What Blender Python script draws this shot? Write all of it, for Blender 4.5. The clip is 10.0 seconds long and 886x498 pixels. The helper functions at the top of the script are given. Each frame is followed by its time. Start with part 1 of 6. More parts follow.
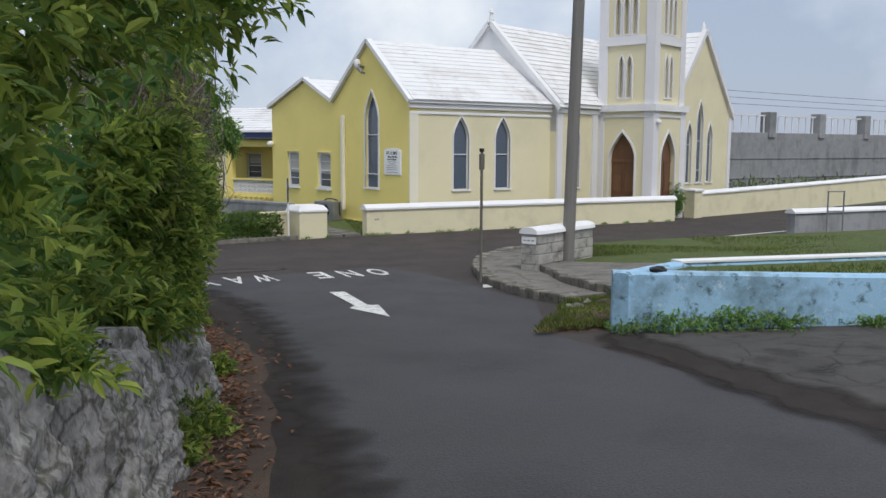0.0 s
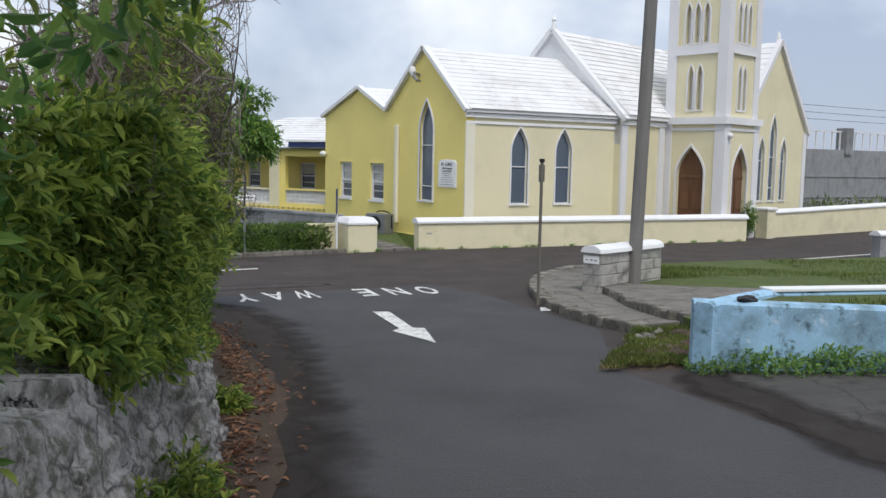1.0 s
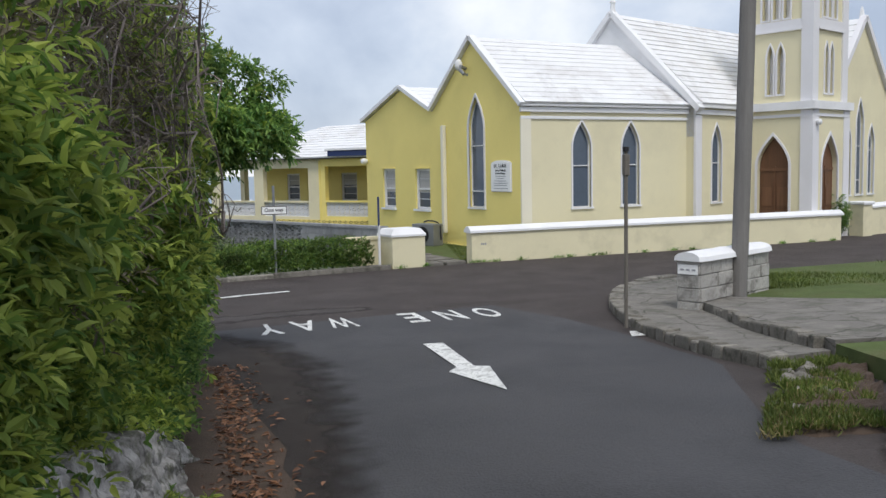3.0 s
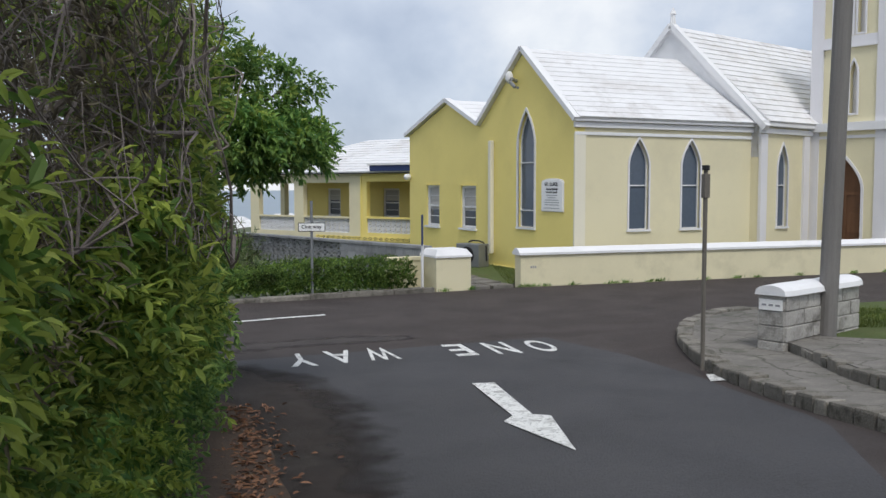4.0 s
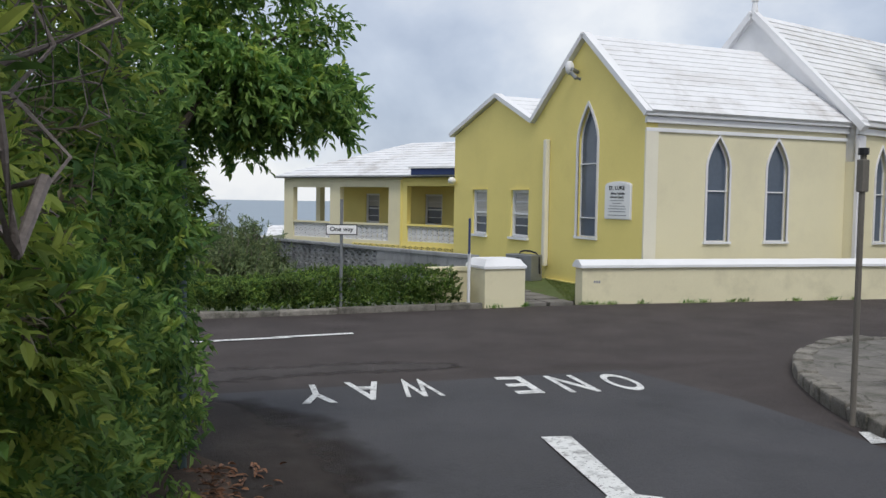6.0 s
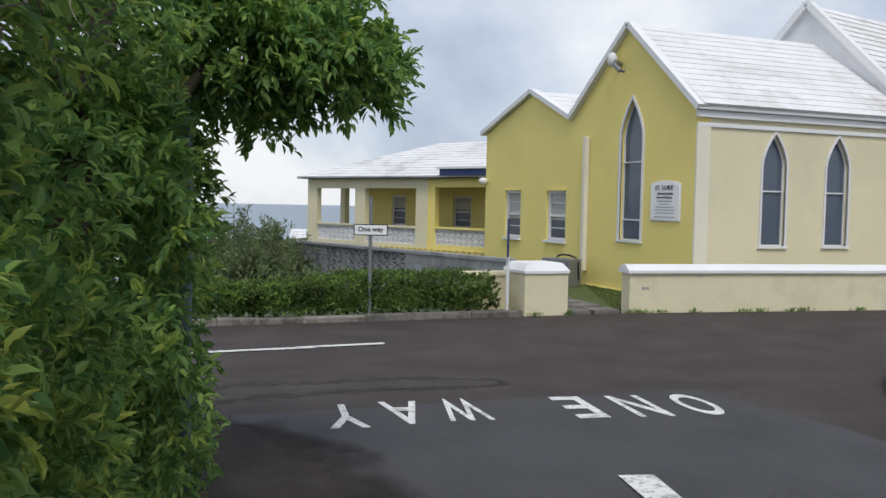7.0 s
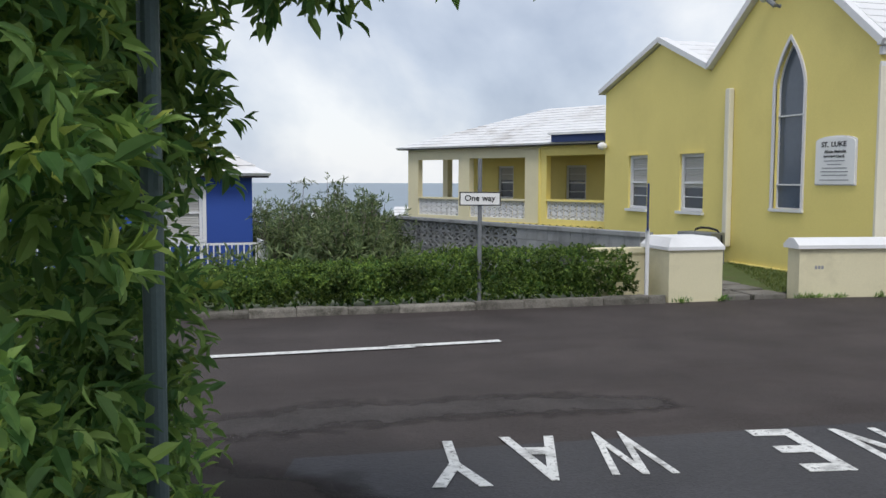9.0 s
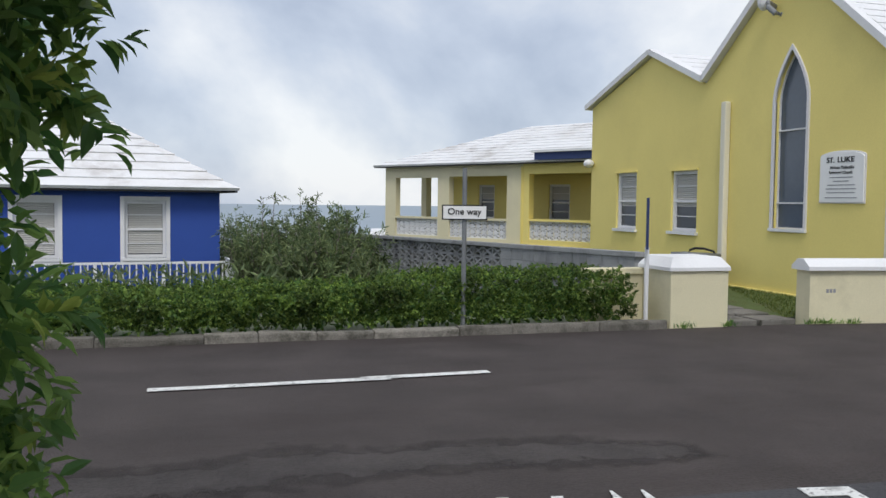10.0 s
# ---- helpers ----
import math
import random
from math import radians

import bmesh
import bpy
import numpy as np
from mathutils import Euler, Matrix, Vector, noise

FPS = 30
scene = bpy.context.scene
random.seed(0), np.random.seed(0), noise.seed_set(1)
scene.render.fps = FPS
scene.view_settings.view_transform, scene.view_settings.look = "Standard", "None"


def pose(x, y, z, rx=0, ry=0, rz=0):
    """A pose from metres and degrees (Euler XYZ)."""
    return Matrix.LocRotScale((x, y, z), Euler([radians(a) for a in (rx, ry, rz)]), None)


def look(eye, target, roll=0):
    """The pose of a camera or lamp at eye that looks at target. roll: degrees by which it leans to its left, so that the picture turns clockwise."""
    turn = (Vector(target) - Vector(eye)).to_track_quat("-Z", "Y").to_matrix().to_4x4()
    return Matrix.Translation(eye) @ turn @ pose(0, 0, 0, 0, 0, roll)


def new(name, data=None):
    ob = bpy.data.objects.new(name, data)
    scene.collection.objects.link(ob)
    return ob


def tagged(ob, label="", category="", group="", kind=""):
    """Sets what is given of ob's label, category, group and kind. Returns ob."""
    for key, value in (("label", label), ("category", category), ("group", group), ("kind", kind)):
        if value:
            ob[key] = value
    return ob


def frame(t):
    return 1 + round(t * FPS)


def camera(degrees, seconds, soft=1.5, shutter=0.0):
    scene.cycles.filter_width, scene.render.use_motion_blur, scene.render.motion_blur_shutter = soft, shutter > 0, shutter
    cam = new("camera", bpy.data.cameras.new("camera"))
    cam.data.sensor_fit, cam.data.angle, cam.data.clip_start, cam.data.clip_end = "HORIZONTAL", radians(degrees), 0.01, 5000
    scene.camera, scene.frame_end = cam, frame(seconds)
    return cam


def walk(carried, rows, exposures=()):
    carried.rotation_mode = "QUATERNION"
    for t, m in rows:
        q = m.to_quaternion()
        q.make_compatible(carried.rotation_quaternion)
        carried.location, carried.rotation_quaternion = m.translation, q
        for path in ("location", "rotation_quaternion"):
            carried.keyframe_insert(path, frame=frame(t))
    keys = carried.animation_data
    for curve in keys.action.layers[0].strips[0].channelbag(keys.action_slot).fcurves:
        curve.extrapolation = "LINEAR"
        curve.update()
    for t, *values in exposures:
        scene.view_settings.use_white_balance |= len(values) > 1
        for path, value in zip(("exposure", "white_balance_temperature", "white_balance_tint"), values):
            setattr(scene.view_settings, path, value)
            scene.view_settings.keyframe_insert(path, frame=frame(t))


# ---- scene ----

cam = camera(52.6, 10.0)
PATH = [
    (0, (-9.566, 3.362, 2.541), (-8.421, 4.986, 2.31), 0.3),
    (0.5, (-9.2, 3.9, 2.47), (-8.108, 5.566, 2.286), 1.15),
    (1, (-8.795, 4.4, 2.453), (-7.754, 6.096, 2.252), 1.1),
    (1.5, (-8.461, 5.014, 2.445), (-7.442, 6.731, 2.328), 0.4),
    (2, (-8.172, 5.757, 2.322), (-7.174, 7.48, 2.135), -0.4),
    (2.5, (-7.934, 6.233, 2.287), (-6.943, 7.967, 2.182), -0.2),
    (2.7, (-7.75, 6.477, 2.238), (-6.775, 8.214, 2.064), -0.7),
    (4, (-7.05, 8.061, 2.242), (-6.179, 9.855, 2.102), -0.1),
    (4.5, (-6.765, 8.695, 2.158), (-5.891, 10.493, 2.094), 0.6),
    (5, (-6.56, 9.293, 2.12), (-5.751, 11.114, 1.945), 1.2),
    (5.2, (-6.418, 9.568, 2.146), (-5.618, 11.395, 1.997), 0.8),
    (6.3, (-5.976, 10.915, 1.914), (-5.188, 12.75, 1.804), 1.0),
    (6.5, (-5.904, 11.242, 1.894), (-5.118, 13.074, 1.741), 1.1),
    (7, (-5.817, 11.718, 1.865), (-5.072, 13.571, 1.764), 1.2),
    (7.5, (-5.626, 12.44, 1.801), (-4.857, 14.285, 1.737), 1.0),
    (8, (-5.573, 13.002, 1.787), (-4.892, 14.879, 1.684), 0.3),
    (8.5, (-5.333, 13.568, 1.728), (-4.695, 15.459, 1.593), 0.2),
    (9, (-5.141, 14.195, 1.677), (-4.613, 16.118, 1.522), 0.2),
    (9.5, (-4.941, 14.905, 1.606), (-4.46, 16.844, 1.5), -0.0),
    (10, (-4.88, 15.3, 1.541), (-4.302, 17.212, 1.437), 0.7),
]
walk(cam, [(t, look(eye, target, roll)) for t, eye, target, roll in PATH], exposures=[(0, 0.0), (0.5, 0.14), (1, 0.13), (2, 0.05), (2.5, 0.14), (4, 0.0), (4.5, -0.06), (6.5, -0.03), (8.5, 0.0), (10, -0.02)])

# ---- world and light: a bright overcast day, broken cloud ----
scene.view_settings.exposure = 0.0
world = bpy.data.worlds.new("overcast_sky")
world.use_nodes = True
scene.world = world
wn, wl = world.node_tree.nodes, world.node_tree.links
wn.clear()
w_out = wn.new("ShaderNodeOutputWorld")
w_bg = wn.new("ShaderNodeBackground")
w_bg.inputs["Strength"].default_value = 1.18
sky = wn.new("ShaderNodeTexSky")
sky.sky_type = "NISHITA"
sky.sun_disc = False
sky.sun_elevation, sky.sun_rotation = radians(57), radians(182)
w_dim = wn.new("ShaderNodeVectorMath")
w_dim.operation = "SCALE"
w_dim.inputs[3].default_value = 0.10
wl.new(sky.outputs[0], w_dim.inputs[0])
w_tc = wn.new("ShaderNodeTexCoord")
w_map = wn.new("ShaderNodeMapping")
w_map.inputs["Scale"].default_value = (1.0, 1.0, 1.35)
w_map.inputs["Location"].default_value = (0.35, 0.1, 0.2)
wl.new(w_tc.outputs["Generated"], w_map.inputs[0])
w_big = wn.new("ShaderNodeTexNoise")
w_big.inputs["Scale"].default_value, w_big.inputs["Detail"].default_value, w_big.inputs["Roughness"].default_value = 2.5, 8.0, 0.52
w_big.inputs["Distortion"].default_value = 0.15
wl.new(w_map.outputs[0], w_big.inputs["Vector"])
w_ramp = wn.new("ShaderNodeValToRGB")
cr = w_ramp.color_ramp
cr.elements[0].position, cr.elements[0].color = 0.38, (0.36, 0.42, 0.54, 1)
cr.elements[1].position, cr.elements[1].color = 0.61, (0.82, 0.84, 0.87, 1)
mid = cr.elements.new(0.48)
mid.color = (0.52, 0.58, 0.69, 1)
wl.new(w_big.outputs["Fac"], w_ramp.inputs[0])
w_mix = wn.new("ShaderNodeMix")
w_mix.data_type = "RGBA"
w_mix.inputs["Factor"].default_value = 0.86
wl.new(w_dim.outputs[0], w_mix.inputs["A"])
wl.new(w_ramp.outputs[0], w_mix.inputs["B"])
wl.new(w_mix.outputs["Result"], w_bg.inputs["Color"])
wl.new(w_bg.outputs[0], w_out.inputs[0])

sun_data = bpy.data.lights.new("sun", "SUN")
sun_data.energy, sun_data.angle, sun_data.color = 1.8, radians(20), (1.0, 0.97, 0.92)
sun = new("sun", sun_data)
sun.matrix_world = look((-5, -22, 46), (3, 8, 0))


# ---- materials ----
def mat(name, color, rough=0.8, var=0.12, scale=3.0, fine=60.0, bump=0.15, metal=0.0, stain=None, stain_amt=0.0, stain_scale=1.0, spec=0.3, stretch=(1, 1, 1), obj_var=0.0):
    """A procedural surface: broad and fine colour variation, optional stains, fine relief."""
    m = bpy.data.materials.new(name)
    m.use_nodes = True
    n, l = m.node_tree.nodes, m.node_tree.links
    b = n["Principled BSDF"]
    b.inputs["Roughness"].default_value, b.inputs["Metallic"].default_value = rough, metal
    b.inputs["Specular IOR Level"].default_value = spec
    geo = n.new("ShaderNodeNewGeometry")
    mp = n.new("ShaderNodeMapping")
    mp.inputs["Scale"].default_value = stretch
    l.new(geo.outputs["Position"], mp.inputs[0])
    big, small = n.new("ShaderNodeTexNoise"), n.new("ShaderNodeTexNoise")
    big.inputs["Scale"].default_value, big.inputs["Detail"].default_value = scale, 5
    small.inputs["Scale"].default_value, small.inputs["Detail"].default_value = fine, 3
    for t in (big, small):
        l.new(mp.outputs[0], t.inputs["Vector"])
    add = n.new("ShaderNodeMath")
    add.operation = "ADD"
    l.new(big.outputs["Fac"], add.inputs[0])
    l.new(small.outputs["Fac"], add.inputs[1])
    rng = n.new("ShaderNodeMapRange")
    rng.inputs["From Min"].default_value, rng.inputs["From Max"].default_value = 0.6, 1.4
    rng.inputs["To Min"].default_value, rng.inputs["To Max"].default_value = 1 - var, 1 + var
    l.new(add.outputs[0], rng.inputs["Value"])
    val = rng.outputs[0]
    if obj_var:
        oi = n.new("ShaderNodeObjectInfo")
        r2 = n.new("ShaderNodeMapRange")
        r2.inputs["To Min"].default_value, r2.inputs["To Max"].default_value = 1 - obj_var, 1 + obj_var
        l.new(oi.outputs["Random"], r2.inputs["Value"])
        mul = n.new("ShaderNodeMath")
        mul.operation = "MULTIPLY"
        l.new(val, mul.inputs[0])
        l.new(r2.outputs[0], mul.inputs[1])
        val = mul.outputs[0]
    col = n.new("ShaderNodeVectorMath")
    col.operation = "SCALE"
    col.inputs[0].default_value = color
    l.new(val, col.inputs[3])
    out = col.outputs[0]
    if stain:
        st = n.new("ShaderNodeTexNoise")
        st.inputs["Scale"].default_value, st.inputs["Detail"].default_value, st.inputs["Roughness"].default_value = stain_scale, 7, 0.65
        l.new(mp.outputs[0], st.inputs["Vector"])
        sr = n.new("ShaderNodeMapRange")
        sr.inputs["From Min"].default_value, sr.inputs["From Max"].default_value = 0.5, 0.68
        sr.inputs["To Max"].default_value = stain_amt
        l.new(st.outputs["Fac"], sr.inputs["Value"])
        mx = n.new("ShaderNodeMix")
        mx.data_type = "RGBA"
        l.new(sr.outputs[0], mx.inputs["Factor"])
        l.new(out, mx.inputs["A"])
        mx.inputs["B"].default_value = (*stain, 1)
        out = mx.outputs["Result"]
    l.new(out, b.inputs["Base Color"])
    if bump:
        bp = n.new("ShaderNodeBump")
        bp.inputs["Strength"].default_value, bp.inputs["Distance"].default_value = bump, 0.02
        l.new(add.outputs[0], bp.inputs["Height"])
        l.new(bp.outputs[0], b.inputs["Normal"])
    return m


M_YELLOW = mat("yellow_paint", (0.85, 0.715, 0.245), 0.75, 0.05, 0.7, 40, 0.08, stain=(0.72, 0.60, 0.21), stain_amt=0.35, stain_scale=0.6)
M_CREAM = mat("cream_paint", (0.73, 0.67, 0.46), 0.75, 0.05, 0.8, 40, 0.08, stain=(0.58, 0.53, 0.38), stain_amt=0.35, stain_scale=0.7)
M_CREAM_WALL = mat("cream_wall_paint", (0.74, 0.68, 0.47), 0.8, 0.06, 1.2, 50, 0.12, stain=(0.45, 0.41, 0.28), stain_amt=0.35, stain_scale=1.3)
M_WHITE = mat("white_paint", (0.79, 0.79, 0.80), 0.7, 0.05, 1.5, 50, 0.08, stain=(0.55, 0.55, 0.56), stain_amt=0.3, stain_scale=0.9)
M_TRIM = mat("pale_lilac_trim", (0.73, 0.72, 0.74), 0.7, 0.04, 1.5, 50, 0.06)
M_PALE = mat("pale_cream_trim", (0.77, 0.73, 0.60), 0.75, 0.04, 1.5, 50, 0.06)
M_ROOF = mat("white_lime_roof", (0.76, 0.76, 0.77), 0.8, 0.06, 1.0, 30, 0.12, stain=(0.52, 0.49, 0.47), stain_amt=0.45, stain_scale=0.8, stretch=(1, 1, 2.5))
M_ASPHALT = mat("asphalt", (0.061, 0.0505, 0.048), 0.85, 0.42, 1.2, 55, 0.8, stain=(0.046, 0.037, 0.035), stain_amt=0.6, stain_scale=0.45)
M_ASPHALT_NEW = mat("newer_asphalt", (0.063, 0.062, 0.067), 0.8, 0.36, 1.0, 55, 0.7, stain=(0.052, 0.050, 0.052), stain_amt=0.6, stain_scale=0.5)
M_GRIT = mat("dark_gritty_verge", (0.034, 0.027, 0.024), 0.92, 0.45, 3.0, 90, 0.9, stain=(0.062, 0.055, 0.05), stain_amt=0.55, stain_scale=2.2)
M_ROUGH = mat("rough_worn_asphalt", (0.061, 0.053, 0.051), 0.9, 0.45, 2.5, 45, 1.0, stain=(0.078, 0.069, 0.066), stain_amt=0.4, stain_scale=6.0)
M_ASPHALT_OLD = mat("old_cracked_asphalt", (0.088, 0.083, 0.079), 0.9, 0.3, 1.5, 120, 0.7, stain=(0.06, 0.055, 0.05), stain_amt=0.6, stain_scale=1.2)
M_MARK = mat("worn_road_paint", (0.72, 0.72, 0.70), 0.8, 0.08, 5, 90, 0.2, stain=(0.16, 0.155, 0.15), stain_amt=0.75, stain_scale=4.5)
M_EARTH = mat("leafy_earth", (0.085, 0.060, 0.045), 0.95, 0.3, 4, 60, 0.8, stain=(0.05, 0.035, 0.03), stain_amt=0.6, stain_scale=3)
M_GRASS_GROUND = mat("rough_turf", (0.085, 0.115, 0.035), 0.95, 0.3, 2.5, 70, 0.8, stain=(0.12, 0.10, 0.05), stain_amt=0.5, stain_scale=1.5)
M_CONCRETE = mat("weathered_concrete", (0.185, 0.172, 0.155), 0.92, 0.3, 2.2, 60, 0.5, stain=(0.085, 0.085, 0.065), stain_amt=0.8, stain_scale=1.9)
M_KERB = mat("kerb_stone", (0.205, 0.19, 0.165), 0.92, 0.4, 5.0, 60, 0.7, stain=(0.07, 0.068, 0.052), stain_amt=0.9, stain_scale=6.0, obj_var=0.28)
M_LIME = mat("limestone", (0.40, 0.385, 0.36), 0.92, 0.3, 3.0, 45, 0.8, stain=(0.12, 0.115, 0.10), stain_amt=0.8, stain_scale=4.5, obj_var=0.1)
M_ROCK = mat("weathered_rock_face", (0.37, 0.35, 0.33), 0.95, 0.45, 9.0, 40, 1.0, stain=(0.06, 0.055, 0.045), stain_amt=0.9, stain_scale=5.0, stretch=(1, 1, 0.5))
M_BLUE_WALL = mat("pale_blue_wall_paint", (0.34, 0.55, 0.74), 0.75, 0.08, 2.0, 50, 0.15, stain=(0.10, 0.15, 0.17), stain_amt=0.65, stain_scale=1.7)
M_BLUE_HOUSE = mat("royal_blue_paint", (0.035, 0.085, 0.36), 0.65, 0.06, 1.2, 40, 0.06)
M_NAVY = mat("navy_paint", (0.03, 0.05, 0.14), 0.6, 0.05, 1.5, 40, 0.05)
M_BLOCK = mat("grey_concrete_block", (0.31, 0.315, 0.325), 0.92, 0.15, 2.5, 60, 0.4, stain=(0.15, 0.155, 0.165), stain_amt=0.5, stain_scale=2.0, obj_var=0.15)
M_DARKWOOD = mat("varnished_door_wood", (0.15, 0.075, 0.04), 0.5, 0.25, 2.0, 30, 0.2, stretch=(6, 6, 0.6), obj_var=0.12)
M_GLASS = mat("blue_grey_pane", (0.085, 0.11, 0.15), 0.22, 0.08, 1.0, 12, 0.02, spec=0.6)
M_DARKGLASS = mat("dark_window_glass", (0.05, 0.055, 0.065), 0.12, 0.1, 1.0, 12, 0.0, spec=0.7)
M_BLIND = mat("pale_blind", (0.48, 0.47, 0.45), 0.7, 0.05, 2, 30, 0.0)
# Near-black that paints shade inside the tower and behind the pierced yellow band.
M_DARK = mat("painted_inner_shade", (0.03, 0.025, 0.02), 0.9, 0.1, 2, 20, 0.0)
M_STEEL = mat("galvanised_steel", (0.25, 0.26, 0.27), 0.5, 0.15, 5, 80, 0.1, metal=0.5)
M_POSTBROWN = mat("weathered_post_timber", (0.16, 0.145, 0.125), 0.85, 0.2, 3, 60, 0.4, stretch=(5, 5, 0.5))
M_POLE = mat("utility_pole_timber", (0.20, 0.19, 0.18), 0.85, 0.2, 3, 60, 0.4, stretch=(6, 6, 0.4))
M_SIGNWHITE = mat("sign_white", (0.86, 0.86, 0.85), 0.45, 0.03, 3, 50, 0.0)
# The same black also paints the shade under both houses' eaves.
M_BLACK = mat("sign_black_and_eave_shade", (0.02, 0.02, 0.022), 0.5, 0.05, 3, 50, 0.0)
M_INK = mat("faded_ink", (0.30, 0.30, 0.32), 0.6, 0.05, 3, 50, 0.0)
M_GREENPOST = mat("dull_green_post", (0.10, 0.14, 0.14), 0.5, 0.12, 4, 60, 0.1, metal=0.3)
M_BARK = mat("bark", (0.115, 0.095, 0.075), 0.95, 0.3, 6, 60, 0.7, stretch=(3, 3, 0.7))
M_TWIG = mat("dead_grey_twig", (0.20, 0.17, 0.155), 0.95, 0.25, 6, 60, 0.3)
# Sea colour is lightened so that it includes the distant haze.
M_SEA = mat("haze_paled_sea_water", (0.19, 0.25, 0.30), 0.35, 0.1, 0.02, 0.5, 0.2, spec=0.5)
M_FARLAND = mat("far_scrub_land", (0.10, 0.115, 0.07), 0.95, 0.3, 0.05, 1.0, 0.3)


def weather(m, color, scale, lo, hi, amount, stretch=(1, 1, 1), cracks=False):
    """One more layer of weathering over a surface: blotches, or a net of cracks, with shapes of their own."""
    n, l = m.node_tree.nodes, m.node_tree.links
    base = n["Principled BSDF"].inputs["Base Color"]
    under = base.links[0].from_socket
    geo, mp = n.new("ShaderNodeNewGeometry"), n.new("ShaderNodeMapping")
    mp.inputs["Scale"].default_value = stretch
    l.new(geo.outputs["Position"], mp.inputs[0])
    warp = n.new("ShaderNodeTexNoise")
    warp.inputs["Scale"].default_value, warp.inputs["Detail"].default_value, warp.inputs["Roughness"].default_value = scale, 8, 0.7
    l.new(mp.outputs[0], warp.inputs["Vector"])
    value = warp.outputs["Fac"]
    if cracks:
        off = n.new("ShaderNodeVectorMath")
        off.operation = "MULTIPLY_ADD"
        l.new(warp.outputs["Color"], off.inputs[0])
        off.inputs[1].default_value = (0.5 / scale,) * 3
        l.new(mp.outputs[0], off.inputs[2])
        vo = n.new("ShaderNodeTexVoronoi")
        vo.feature = "DISTANCE_TO_EDGE"
        vo.inputs["Scale"].default_value = scale
        l.new(off.outputs[0], vo.inputs["Vector"])
        value = vo.outputs["Distance"]
    r = n.new("ShaderNodeMapRange")
    r.inputs["From Min"].default_value, r.inputs["From Max"].default_value = lo, hi
    r.inputs["To Min"].default_value, r.inputs["To Max"].default_value = (amount, 0.0) if cracks else (0.0, amount)
    l.new(value, r.inputs["Value"])
    mx = n.new("ShaderNodeMix")
    mx.data_type = "RGBA"
    l.new(r.outputs[0], mx.inputs["Factor"])
    l.new(under, mx.inputs["A"])
    mx.inputs["B"].default_value = (*color, 1)
    l.new(mx.outputs["Result"], base)


weather(M_ROCK, (0.05, 0.045, 0.04), 4.5, 0.0, 0.05, 0.75, (1, 1, 0.6), True)
weather(M_ROCK, (0.10, 0.10, 0.07), 12.0, 0.49, 0.60, 0.85, (1, 1, 0.5))
weather(M_ROCK, (0.55, 0.53, 0.50), 3.0, 0.57, 0.70, 0.6, (1, 1, 0.4))
weather(M_BLUE_WALL, (0.035, 0.06, 0.055), 5.5, 0.55, 0.66, 0.8)
weather(M_BLUE_WALL, (0.62, 0.70, 0.76), 9.0, 0.60, 0.68, 0.7)
weather(M_CONCRETE, (0.27, 0.255, 0.22), 3.5, 0.54, 0.66, 0.6)
weather(M_CONCRETE, (0.045, 0.045, 0.032), 1.4, 0.0, 0.022, 0.8, (1, 1, 1), True)
weather(M_MARK, (0.075, 0.068, 0.066), 24.0, 0.55, 0.62, 0.8)
weather(M_ASPHALT_OLD, (0.034, 0.031, 0.029), 2.2, 0.53, 0.64, 0.75)
weather(M_ASPHALT_OLD, (0.02, 0.018, 0.017), 1.3, 0.0, 0.018, 0.85, (1, 1, 1), True)
weather(M_ASPHALT, (0.043, 0.033, 0.031), 0.9, 0.52, 0.66, 0.6, (0.35, 1.4, 1))
weather(M_ASPHALT_NEW, (0.075, 0.075, 0.08), 0.8, 0.54, 0.68, 0.5, (1, 0.5, 1))
weather(M_BLOCK, (0.13, 0.13, 0.135), 1.1, 0.5, 0.66, 0.6, (1, 1, 0.3))
weather(M_ROOF, (0.42, 0.39, 0.37), 0.55, 0.54, 0.68, 0.65)


def fade_edges(m, scale=5.0, soft=0.35):
    """Lets a thin layer of dirt break up towards its edges, by the 'across' attribute of its mesh."""
    n, l = m.node_tree.nodes, m.node_tree.links
    at = n.new("ShaderNodeAttribute")
    at.attribute_name = "across"
    geo = n.new("ShaderNodeNewGeometry")
    ns = n.new("ShaderNodeTexNoise")
    ns.inputs["Scale"].default_value, ns.inputs["Detail"].default_value = scale, 6
    l.new(geo.outputs["Position"], ns.inputs["Vector"])
    ad = n.new("ShaderNodeMath")
    ad.operation = "MULTIPLY_ADD"
    l.new(ns.outputs["Fac"], ad.inputs[0])
    ad.inputs[1].default_value = 0.9
    l.new(at.outputs["Fac"], ad.inputs[2])
    mr = n.new("ShaderNodeMapRange")
    mr.inputs["From Min"].default_value, mr.inputs["From Max"].default_value = 1.0 - soft / 2, 1.0 + soft / 2
    l.new(ad.outputs[0], mr.inputs["Value"])
    tp = n.new("ShaderNodeBsdfTransparent")
    mx = n.new("ShaderNodeMixShader")
    l.new(mr.outputs[0], mx.inputs[0])
    l.new(n["Principled BSDF"].outputs[0], mx.inputs[1])
    l.new(tp.outputs[0], mx.inputs[2])
    l.new(mx.outputs[0], n["Material Output"].inputs[0])


fade_edges(M_GRIT, 2.2, 0.5)
fade_edges(M_ROUGH, 6.0, 0.5)


